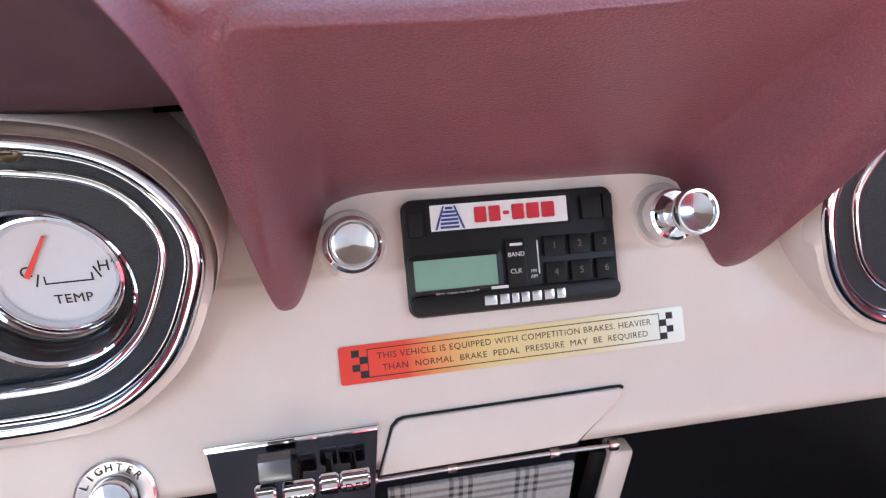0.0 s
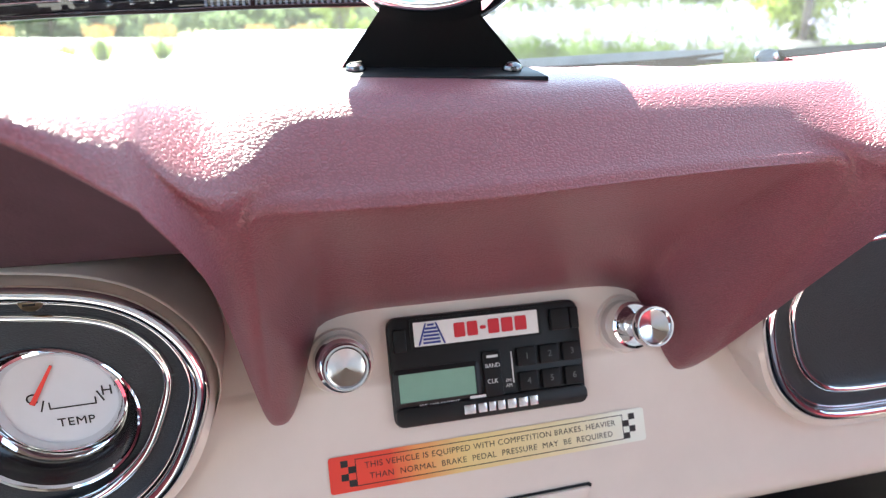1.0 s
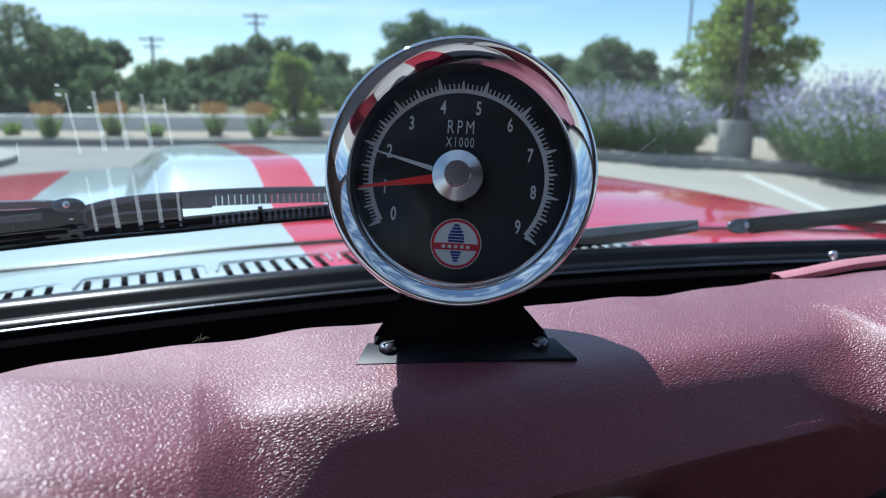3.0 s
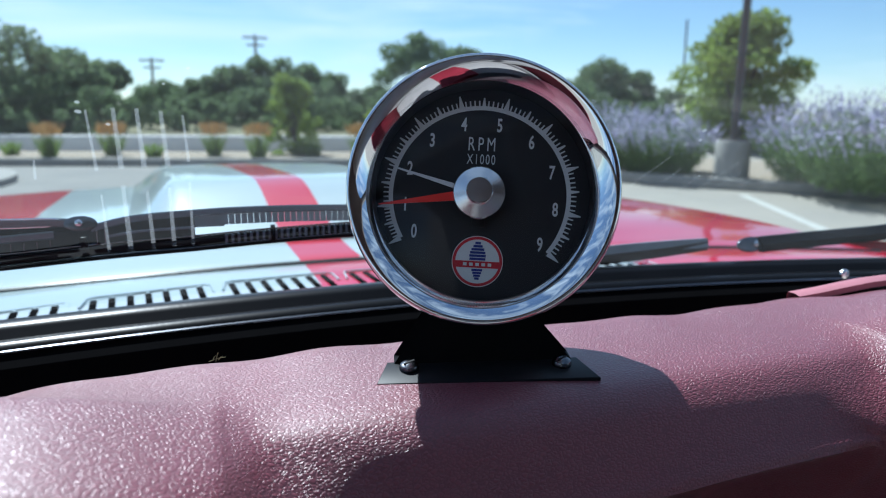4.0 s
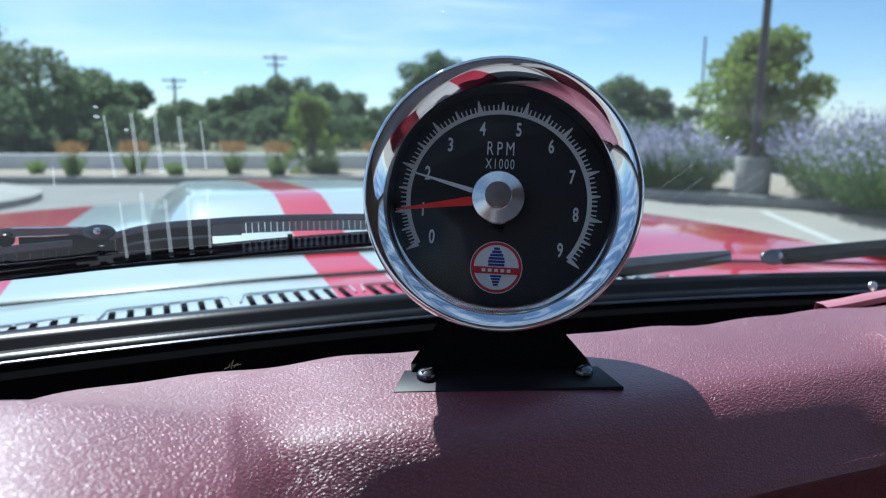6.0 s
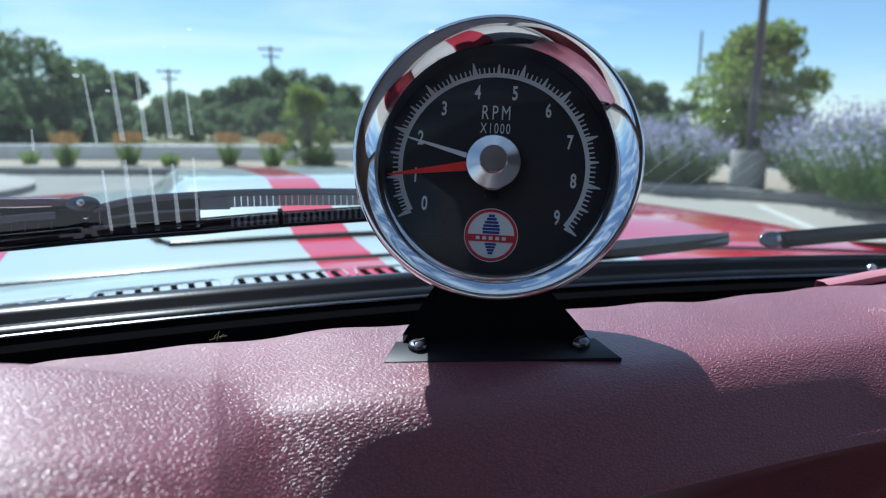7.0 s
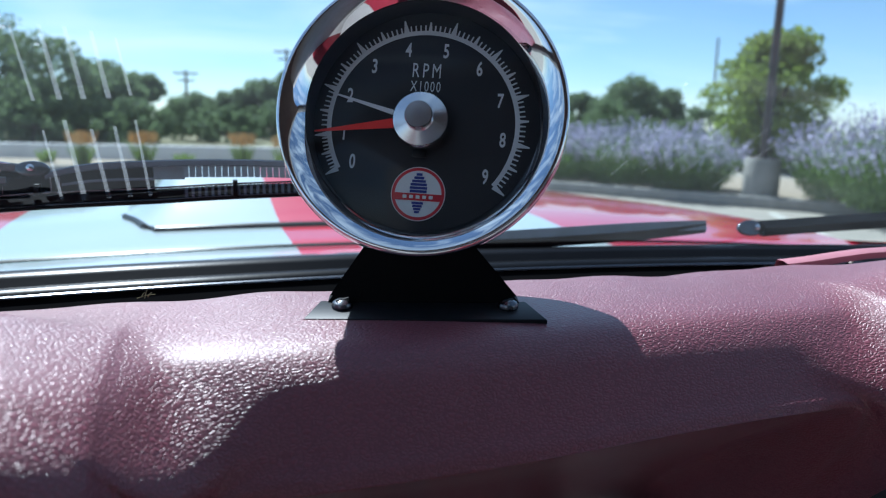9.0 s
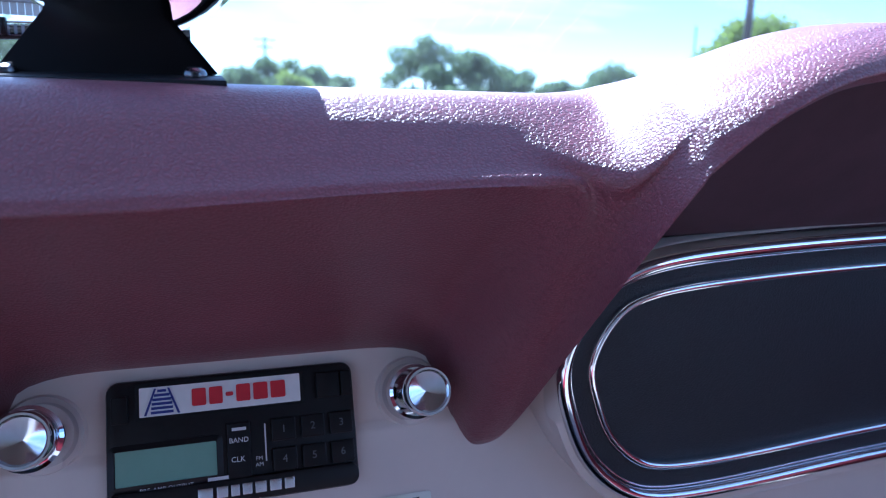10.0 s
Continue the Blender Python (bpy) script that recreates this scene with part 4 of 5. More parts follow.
def build_tach():
    t = thing("tachometer", (-0.054, 0.280, 0.978), "round chrome tachometer with black dial on a black steel bracket", "tachometer")
    part("housing", lathe([(0.0478, 0.004), (0.0478, -0.012), (0.0463, -0.026), (0.0415, -0.040), (0.032, -0.049), (0.017, -0.053), (0.0, -0.054)], 64, RIM), CHROME, t, "chrome bowl housing")
    part("bezel", lathe([(0.0478, 0.0030), (0.0497, 0.0050), (0.0503, 0.0078), (0.0502, 0.0105), (0.0497, 0.0119), (0.0489, 0.0125), (0.0480, 0.0123), (0.0464, 0.0113), (0.0447, 0.0099), (0.0430, 0.0081), (0.0413, 0.0060)], 96, RIM), CHROME, t, "deep polished chrome bezel", 50)
    part("shadow_ring", lathe([(0.0414, 0.0061), (0.0410, 0.0056), (0.0412, -0.0050)], 96, RIM), DIAL_BLACK, t, "black ring inside the bezel")
    dial = part("dial", prism(circle(0.0428, 72), 0.001, TM @ Matrix.Translation((0.0005, 0, -0.001))), DIAL_BLACK, t, "matt black dial")
    f = TM @ Matrix.Translation((0, 0, 0.0002))

    def ang(k):
        # the scale closes up below the first thousand
        return radians(217.55 - 28.376 * k - (6.2 * (1 - k) if k < 1 else 0.0))

    def polar(r, a):
        return (r * math.cos(a), r * math.sin(a))
    n = 90
    arc = [polar(0.0341, ang(9 * i / n)) for i in range(n + 1)]
    arc2 = [polar(0.0358, ang(9 * i / n)) for i in range(n + 1)]
    rows = [[(x, y, 0), (u, v, 0)] for (x, y), (u, v) in zip(arc, arc2)]
    ring = shape(loft(rows), f)
    ticks = []
    for i in range(0, 91):
        k = i / 10
        if i % 10 == 0:
            L, w0, w1 = 0.0046, 0.0016, 0.0003
        elif i % 5 == 0:
            L, w0, w1 = 0.0033, 0.0011, 0.0004
        else:
            L, w0, w1 = 0.0021, 0.00046, 0.00036
        ticks.append(prism([(0.0352, -w0 / 1.4), (0.0358 + L, -w1 / 1.4), (0.0358 + L, w1 / 1.4), (0.0352, w0 / 1.4)], 0.0001, f @ pose(0, 0, 0, 0, 0, math.degrees(ang(k)))))
    part("scale", join([ring] + ticks), PRINT_GREY, dial, "grey printed scale")
    for k in range(10):
        x, y = polar(0.0287 + (0.0007 if k < 3 else 0.0005 * max(0, k - 5)), ang(k) + radians(0.8))
        part("numeral", words(str(k), 0.0075, f @ Matrix.Translation((x, y, 0.0001)), 0.0001, 0.62, bold=0.00016), PRINT_GREY, dial)
    part("lettering", words("RPM", 0.0078, f @ Matrix.Translation((0.0, 0.0201, 0.0001)), 0.0001, 0.62, 1.42), PRINT_GREY, dial)
    part("lettering", words("X1000", 0.0057, f @ Matrix.Translation((0.0, 0.0141, 0.0001)), 0.0001, 0.62, 1.25), PRINT_GREY, dial)
    # round badge, drawn as plain shapes
    b = f @ Matrix.Translation((0.0006, -0.0261, 0.0))
    bd = part("badge", prism(circle(0.0100, 48), 0.0003, b), PRINT_WHITE, dial, "round white, red and blue badge")
    c = b @ Matrix.Translation((0, 0, 0.0004))
    rows = [[(0.0097 * math.cos(a), 0.0097 * math.sin(a), 0), (0.0086 * math.cos(a), 0.0086 * math.sin(a), 0)] for a in [2 * math.pi * i / 48 for i in range(49)]]
    red = [shape(loft(rows), c), box(0.0176, 0.0026, 0.0002, 0, c @ Matrix.Translation((0, -0.0012, 0.0001)))]
    part("badge_band", join(red), PRINT_RED, t)
    blue = []
    for i, wd in enumerate((0.0022, 0.0036, 0.0050, 0.0060, 0.0064, 0.0062)):
        blue.append(box(wd, 0.00095, 0.0002, 0, c @ Matrix.Translation((0, 0.0072 - 0.00125 * i, 0))))
    for i, wd in enumerate((0.0042, 0.0034, 0.0026, 0.0018)):
        blue.append(box(wd, 0.00085, 0.0002, 0, c @ Matrix.Translation((0, -0.0034 - 0.0011 * i, 0))))
    part("badge_emblem", join(blue), PRINT_BLUE, t)
    part("badge_mark", join([box(0.0014, 0.0012, 0.0001, 0, c @ Matrix.Translation((-0.0048 + 0.0024 * i, -0.0012, 0.0004))) for i in range(5)]), PRINT_WHITE, t)
    # pointers
    part("telltale_pointer", prism([(0.008, -0.0010), (0.0342, -0.00025), (0.0342, 0.00025), (0.008, 0.0010)], 0.0004, f @ Matrix.Translation((0, 0, 0.0034)) @ pose(0, 0, 0, 0, 0, 165.0)), PRINT_GREY, t, "slim grey pointer")
    part("needle", prism([(0.008, -0.0019), (0.0392, -0.00022), (0.0392, 0.00022), (0.008, 0.0019)], 0.0005, f @ Matrix.Translation((0, 0, 0.0048)) @ pose(0, 0, 0, 0, 0, 189.0)), NEEDLE_RED, t, "tapered red needle")
    part("hub", lathe([(0.0103, 0.0040), (0.0103, 0.0066), (0.0098, 0.0074), (0.0051, 0.0092), (0.0050, 0.0126), (0.0047, 0.0132), (0.0, 0.0134)], 48, f), BRUSHED, t, "spun aluminium hub")
    part("tab", box(0.0052, 0.0030, 0.0006, 0.0002, f @ Matrix.Translation((0, -0.0112, 0.0012))), BLACK_PLASTIC, t)
    lens = part("lens", lathe([(0.0411, 0.0062), (0.030, 0.0088), (0.015, 0.0102), (0.0, 0.0106)], 64, RIM), LENS_GLASS, t, "domed clear lens")
    lens.visible_shadow = False
    # bracket: foot plate, sloped web, column
    foot = frame_at((-0.0575, 0.2835, 0.9800), (0.9720, -0.2350, 0.0), (0.2325, 0.9620, 0.14))
    plate = part("foot_plate", prism([(-0.0394, -0.0088), (0.0462, -0.0088), (0.0410, 0.0075), (-0.0352, 0.0075)], 0.0020, foot @ Matrix.Translation((0, 0, -0.001)), 0.0003), BLACK_SATIN, t, "black enamelled foot plate")
    web = []
    w = [(-0.0325, 0.0060, 0.001), (0.0385, 0.0060, 0.001), (0.0205, 0.015, 0.0205), (-0.0180, 0.015, 0.0205)]
    rows = [[Vector(w[0]), Vector(w[1])], [Vector(w[3]), Vector(w[2])], [Vector((-0.0155, 0.018, 0.034)), Vector((0.0205, 0.018, 0.034))]]
    front = [[foot @ p for p in r] for r in rows]
    back = [[foot @ (p + Vector((0, 0.007, 0))) for p in r] for r in reversed(rows)]
    part("web", loft(front + back + [front[0]]), BLACK_PAINT, t, "black folded steel web", 20)
    part("column", box(0.030, 0.014, 0.036, 0.002, foot @ Matrix.Translation((0, 0.030, 0.034))), BLACK_PAINT, t)
    for x, y in ((-0.0268, 0.0020), (0.0336, 0.0020)):
        s = foot @ Matrix.Translation((x, y, 0.001))
        sc = part("screw", lathe([(0.0038, 0.0), (0.0039, 0.0008), (0.0034, 0.0020), (0.0020, 0.0028), (0.0, 0.0030)], 24, s), GUNMETAL, t, "dark steel pan-head screw")
        part("screw_slot", box(0.0050, 0.0008, 0.0004, 0, s @ Matrix.Translation((0, 0, 0.0029)) @ pose(0, 0, 0, 0, 0, 35)), DARK, sc)


build_tach()


# ---- car body ahead of the dashboard ----
def glass_base(x):
    """The foot of the windscreen: it curves back towards the doors."""
    d = x - XC
    return 0.515 - 0.30 * d * d


def glass_at(x, y, off=0.0):
    """A place on the windscreen's outer face, off metres in front of it."""
    return Vector((x, y, 0.957 + 1.25 * off + 0.75 * (glass_base(x) - y)))


def gap_y(x):
    return 0.766 - 0.10 * (x - XC) ** 2


def cowl_z(x):
    return 0.919 - 0.05 * (x - XC) ** 2


def hood_z(x, y):
    d = (x - XC) / 0.75
    return 0.9205 + 0.008 * ease(0.77, 0.95, y) - 0.03 * ease(1.0, 2.0, y) - 0.08 * ease(1.75, 2.05, y) - 0.035 * d * d


def skewed(bm):
    """The body ahead of the glass stands a little askew to the dashboard."""
    for v in bm.verts:
        v.co.x -= (0.033 + 0.045 * (1 - ease(-0.05, 0.30, v.co.x))) * max(0.0, v.co.y - 0.69)
    return bm


def build_car():
    car = thing("car", (XC, 1.3, 0.0), "red classic car with two broad white stripes over its hood", "car")
    xs = np.linspace(-0.72, 0.70, 48)
    rows = [[(x, 0.345, 0.90), (x, 0.39, 0.905), (x, glass_base(x) - 0.058, 0.920), (x, glass_base(x) - 0.050, 0.944), (x, glass_base(x) - 0.040, 0.949)] for x in xs]
    part("inner_cowl", loft(rows), TRIM_BLACK, car, "black inner cowl below the glass")
    g = [(x, glass_base(x), 0.9) for x in xs]
    rows = [[(x, y - 0.038, 0.940), (x, y - 0.036, 0.9490), (x, y - 0.030, 0.9525), (x, y - 0.024, 0.9525), (x, y - 0.0205, 0.9495), (x, y - 0.0185, 0.9500), (x, y - 0.015, 0.9555), (x, y - 0.007, 0.9580), (x, y + 0.003, 0.9570), (x, y + 0.009, 0.9525), (x, y + 0.0105, 0.9490), (x, y + 0.0120, 0.9490), (x, y + 0.014, 0.945), (x, y + 0.016, 0.925)] for x, y, z in g]
    part("gasket", loft(rows), RUBBER, car, "black rubber windscreen gasket", 60)
    part("gasket_bead", tube([(x, y - 0.0405, 0.9500) for x, y, z in g], 0.0013, 8), GUNMETAL, car, "thin dull bead")
    part("gasket_lip", tube([(x, y + 0.0145, 0.9475) for x, y, z in g], 0.0028, 8), RUBBER, car)
    part("trim_screw", lathe([(0.0042, 0.0), (0.0040, 0.0012), (0.0022, 0.0022), (0.0018, 0.0010), (0.0, 0.0010)], 20, frame_at((0.3150, 0.4415, 0.9540), (1, 0, 0), (0, 0.3, 0.95))), BRUSHED, car, "small steel trim screw")
    S0, S1, W = -0.059, 0.006, 0.30
    runs = ((-0.76, S0 - W, CAR_RED, "fender"), (S0 - W, S0, CAR_WHITE, "hood_skin"), (S0, S1, CAR_RED, "hood_skin"),
            (S1, S1 + W - 0.02, CAR_WHITE, "hood_skin"), (S1 + W - 0.02, 0.74, CAR_RED, "fender"))
    for x0, x1, mat, nm in runs:
        rows = []
        for x in np.linspace(x0, x1, 16):
            y, z, e = glass_base(x), cowl_z(x), gap_y(x)
            rows.append([(x, y + 0.012, 0.93), (x, y + 0.06, z + 0.003), (x, y + 0.11, z), (x, e - 0.06, z - 0.001), (x, e - 0.015, z + 0.001), (x, e - 0.0065, z - 0.001), (x, e - 0.0050, z - 0.006), (x, e - 0.004, z - 0.03)])
        part("cowl_panel", skewed(loft(rows)), mat, car)
        rows = []
        for x in np.linspace(x0, x1, 16):
            e = gap_y(x)
            ys = [e + 0.0050, e + 0.0065, e + 0.012] + list(np.linspace(0.80, 2.05, 24))
            r = [(x, e + 0.004, 0.89)]
            for i, y in enumerate(ys):
                r.append((x, y, hood_z(x, y) - (0.006, 0.0015, 0.0)[i] if i < 3 else hood_z(x, y)))
            r.append((x, 2.07, 0.70))
            rows.append(r)
        part(nm, skewed(loft(rows)), mat, car)
    part("gap_shadow_well", loft([[(x, gap_y(x) - 0.012, 0.893), (x, gap_y(x) + 0.012, 0.893)] for x in xs]), DARK, car)
    # black strip added to darken the hood gap as its shade would
    part("gap_shade_strip", tube([(x, gap_y(x), cowl_z(x) - 0.0025) for x in xs], 0.0044, 8), RUBBER, car, "black strip standing for the shade in the hood gap")
    # pressed grille slots in groups of seven
    for k in range(-1, 5):
        for i in range(7):
            x = -0.2505 + 0.1139 * k + 0.0143 * i
            if x > 0.33:
                continue
            d = x - XC
            y = 0.690 - 0.40 * d * d - 0.008
            m = frame_at((x, y, cowl_z(x) - 0.0006), (1, 0.10, 0), (-0.10, 1, 0))
            slot = part("grille_slot", prism(rounded(0.0054, 0.046, 0.0025, 3), 0.0010, m), TRIM_BLACK, car)
            red = S0 < x < S1 or x < S0 - W or x > S1 + W - 0.02
            part("slot_lip", lathe([(0.0024, 0.0), (0.0018, 0.0009), (0.0, 0.0012)], 10, m @ Matrix.Translation((0, 0.024, 0.0006))), CAR_RED if red else CAR_WHITE, slot)
        x0, x1 = -0.2505 + 0.1139 * k - 0.010, -0.2505 + 0.1139 * k + 0.0958
        if x1 < 0.34:
            mid = (x0 + x1) / 2
            y = 0.690 - 0.40 * (mid - XC) ** 2 + 0.022
            dy = -0.80 * (mid - XC) * (x1 - x0) / 2
            part("grille_rib", tube([(x0, y - dy - 0.03, cowl_z(mid)), (x0 + 0.002, y - dy - 0.004, cowl_z(mid)), (x0 + 0.008, y - dy, cowl_z(mid)), (x1 - 0.008, y + dy, cowl_z(mid)), (x1 - 0.002, y + dy - 0.004, cowl_z(mid)), (x1, y + dy - 0.03, cowl_z(mid))], 0.0011, 6),
                 CAR_RED if S0 < mid < S1 else CAR_WHITE, car)
    # raised scoop
    for x0, x1, mat in ((-0.232, S0, CAR_WHITE), (S0, S1, CAR_RED), (S1, 0.206, CAR_WHITE)):
        rows = []
        for x in np.linspace(x0, x1, 14):
            e = ease(-0.236, -0.165, x) * ease(0.210, 0.140, x)
            y0 = 0.865 + 0.10 * (1 - ease(-0.236, -0.195, x)) + 0.10 * (1 - ease(0.210, 0.170, x))
            r = [(x, y0, hood_z(x, y0) - 0.004)]
            for y in np.linspace(y0 + 0.003, 1.90, 26):
                up = 0.046 * ease(0.86, 1.10, y) * (1 - 0.15 * ease(1.45, 1.90, y))
                r.append((x, y, hood_z(x, y) + 0.003 + up * e))
            r.append((x, 1.92, 0.80))
            rows.append(r)
        part("hood_scoop", skewed(loft(rows)), mat, car)
    edge = []
    for x in np.linspace(-0.232, 0.206, 36):
        y0 = 0.863 + 0.10 * (1 - ease(-0.236, -0.195, x)) + 0.10 * (1 - ease(0.210, 0.170, x))
        edge.append((x, y0, hood_z(x, y0) + 0.001))
    part("scoop_seal", skewed(tube(edge, 0.0042, 8)), RUBBER, car, "dark seal along the scoop's rear edge")
    # plain outer sides, nose and tail that close the body
    for sx, x0, x1 in ((-1, -0.76, -0.80), (1, 0.74, 0.78)):
        rows = []
        for y in np.linspace(-1.75, 2.06, 20):
            zt = hood_z(x0, y) if y > 0.77 else 0.915
            lean = 0.078 if sx < 0 else 0.033
            inn = x0 - lean * max(0.0, y - 0.69)
            out = x1 - lean * max(0.0, y - 0.69)
            rows.append([(inn, y, zt - 0.004), (out - sx * 0.012, y, zt - 0.012), (out, y, zt - 0.05), (out + sx * 0.015, y, 0.60), (out, y, 0.28)])
        part("body_side", loft(rows), CAR_RED, car, "red body side")
    for nm, y, w, x in (("nose_panel", 2.065, 1.60, -0.085), ("tail_panel", -1.755, 1.52, -0.01)):
        part(nm, box(w, 0.03, 0.50, 0.01, pose(x, y, 0.55)), CAR_RED, car, "red end panel")
    part("rear_deck", box(1.50, 0.66, 0.03, 0.01, pose(-0.01, -1.42, 0.90)), CAR_RED, car, "red rear deck")
    return car


car = build_car()


def build_short_wiper(arm, spine, lip, hinge, spine_mat):
    w = thing("windscreen_wiper", hinge, "black wiper blade with a chrome arm resting on the windscreen", "windscreen wiper", "windscreen wipers")
    rows = []
    for p in spline(arm, 6):
        rows.append([p + Vector((0, -0.0036, -0.0036)), p + Vector((0, -0.0044, -0.0012)), p + Vector((0, -0.0034, 0.0018)), p + Vector((0, 0.0012, 0.0030)), p + Vector((0, 0.0030, 0.0020)), p + Vector((0, 0.0010, -0.0036))])
    part("arm", loft(rows, True), GUNMETAL, w, "dull chrome folded wiper arm", 40)
    b, c = spline(spine, 6), spline(lip, 6)
    rows = [[p + Vector((0, 0.004, 0.0035)), p + Vector((0, -0.002, 0.0045)), p + Vector((0, -0.004, -0.003)), p + Vector((0, 0.003, -0.0035))] for p in b]
    part("spine", loft(rows, True), spine_mat, w, "blade spine with the reflected sky painted in as slate")
    rows = [[p + Vector((0, 0.001, 0.004)), p + Vector((0, -0.001, 0.004)), p + Vector((0, -0.0008, -0.0035)), p + Vector((0, 0.0008, -0.0035))] for p in c]
    part("rubber_lip", loft(rows, True), RUBBER, w, "rubber wiping lip")
    # rivet plate at the arm's end
    hp = frame_at(Vector(hinge) + Vector((0, -0.006, 0)), (1, 0, 0), (0, 0.45, 1))
    plate = part("hinge_plate", prism([(0.0105 * math.cos(a) * (1.35 if math.cos(a) < 0 else 1.0), 0.0066 * math.sin(a)) for a in [2 * math.pi * i / 28 for i in range(28)]], 0.0024, hp, 0.0008), GUNMETAL, w, "dull chrome rivet plate")
    part("rivet", lathe([(0.0028, 0.0), (0.0026, 0.0013), (0.0012, 0.0021), (0.0, 0.0023)], 18, hp @ Matrix.Translation((0.0035, 0, 0.0024))), CHROME, plate)


def flat_bar(mid, half, y, deep):
    """A bar along x with the given middle line (x, z, or x, z and its own half height), half height and depth, its edges eased."""
    rows = []
    for p in spline([(q[0], q[2] if len(q) > 2 else half, q[1]) for q in mid], 6):
        h, e = p.y, min(p.y * 0.35, deep * 0.4)
        rows.append([(p.x, y, p.z - h + e), (p.x, y - deep + e, p.z - h), (p.x, y - deep, p.z - h + e), (p.x, y - deep, p.z + h - e), (p.x, y - deep + e, p.z + h), (p.x, y, p.z + h - e)])
    bm = loft(rows, True)
    for r in (rows[0], rows[-1]):
        bm.faces.new([bm.verts.new(v) for v in r])
    bmesh.ops.remove_doubles(bm, verts=bm.verts, dist=1e-7)
    return bm


def build_long_wiper():
    w = thing("windscreen_wiper", (-0.2160, 0.440, 1.0207), "dark metal wiper with a bowed frame and ribbed rubber blade", "windscreen wiper", "windscreen wipers")
    up = [(-0.2125, 1.0172), (-0.2005, 1.0202), (-0.1890, 1.0219), (-0.1745, 1.0228), (-0.1597, 1.0234), (-0.1415, 1.0239), (-0.1100, 1.0238), (-0.0668, 1.0224), (-0.030, 1.0205)]
    part("bow", flat_bar(up, 0.0019, 0.449, 0.005), SLATE_DARK, w, "slate-coloured bowed frame")
    part("lower_bow", flat_bar([(-0.2052, 1.0125), (-0.1895, 1.0144), (-0.1750, 1.0149), (-0.1614, 1.0152)], 0.0007, 0.449, 0.004), SLATE_DARK, w)
    part("frame_web", flat_bar([(-0.340, 1.0000, 0.0040), (-0.2860, 1.0065, 0.0046), (-0.2520, 1.0085, 0.0052), (-0.2250, 1.0110, 0.0060), (-0.2080, 1.0125, 0.0068), (-0.1890, 1.0145, 0.0075), (-0.1614, 1.0155, 0.0080)], 0.004, 0.452, 0.001), BLACK_PAINT, w, "black web inside the frame")
    part("arm_web", flat_bar([(-0.2560, 1.0175, 0.0030), (-0.2420, 1.0180, 0.0030), (-0.2250, 1.0185, 0.0030)], 0.003, 0.4515, 0.001), BLACK_PAINT, w)
    part("grey_plate", flat_bar([(-0.1613, 1.0188), (-0.1457, 1.0188)], 0.0042, 0.450, 0.002), SLATE, w, "grey plate in the frame")
    part("blade_cover", flat_bar([(-0.340, 1.0035), (-0.2856, 1.0107), (-0.2705, 1.0121), (-0.2511, 1.0138), (-0.2298, 1.0150)], 0.0020, 0.449, 0.006), SLATE_DARK, w, "slate-coloured blade cover")
    low = [(-0.340, 0.9965), (-0.2865, 1.0005), (-0.2715, 1.0014), (-0.2455, 1.0027), (-0.2183, 1.0044), (-0.1900, 1.0057), (-0.1604, 1.0067), (-0.1294, 1.0083), (-0.0970, 1.0094), (-0.0629, 1.0103), (-0.030, 1.0108)]
    part("rubber_blade", flat_bar(low, 0.0028, 0.451, 0.004), BLACK_PAINT, w, "black rubber blade")
    for dz, r, mat in ((0.0036, 0.00055, GUNMETAL), (-0.0030, 0.0005, GUNMETAL), (-0.0040, 0.0012, RUBBER)):
        part("blade_edge", tube(spline([(x, 0.4465, z + dz) for x, z in low], 6), r, 6), mat, w)
    # fine vertical ribs: above the rubber near the hinge, and all along the open end
    ribs = []
    for x in np.arange(-0.335, -0.232, 0.0060):
        z = float(np.interp(x, [q[0] for q in low], [q[1] for q in low]))
        ribs.append(tube([(x, 0.447, z + 0.003), (x + 0.0004, 0.447, z + 0.0082)], 0.00035, 5))
    part("rib_row", join(ribs), GUNMETAL, w, "row of thin metal ribs")
    ribs, slats = [], []
    for x in np.arange(-0.1450, -0.035, 0.0034):
        z = float(np.interp(x, [q[0] for q in low], [q[1] for q in low]))
        ribs.append(box(0.0015, 0.001, 0.0052, 0, pose(x, 0.4464, z)))
        zt = float(np.interp(x, [q[0] for q in up], [q[1] for q in up]))
        slats.append(box(0.0031, 0.001, 0.0066, 0, pose(x, 0.4464, zt - 0.0046)))
    part("rib_row", join(ribs), SLATE_DARK, w, "row of thin dark ribs")
    part("rib_row", join(slats), SLATE, w, "row of close-set slate ribs")
    part("claw", box(0.0026, 0.004, 0.0090, 0.0004, pose(-0.1195, 0.4455, 1.0100)), BLACK_PAINT, w)
    part("claw", box(0.0030, 0.004, 0.0060, 0.0004, pose(-0.2165, 0.4450, 1.0100)), BLACK_PAINT, w)
    for x in (-0.2100, -0.2060):
        part("clip", tube([(x, 0.4445, 1.0165), (x, 0.4445, 1.0085), (x + 0.003, 0.4445, 1.0080)], 0.0004, 6), GUNMETAL, w)
    # folded arm with a bright upper edge, and the rivet plate at its end
    arm = part("arm", flat_bar([(-0.340, 1.0150), (-0.2824, 1.0200), (-0.2676, 1.0214), (-0.2555, 1.0225), (-0.2423, 1.0222), (-0.2293, 1.0220), (-0.2200, 1.0210)], 0.0024, 0.446, 0.008), GUNMETAL, w, "dull chrome folded wiper arm")
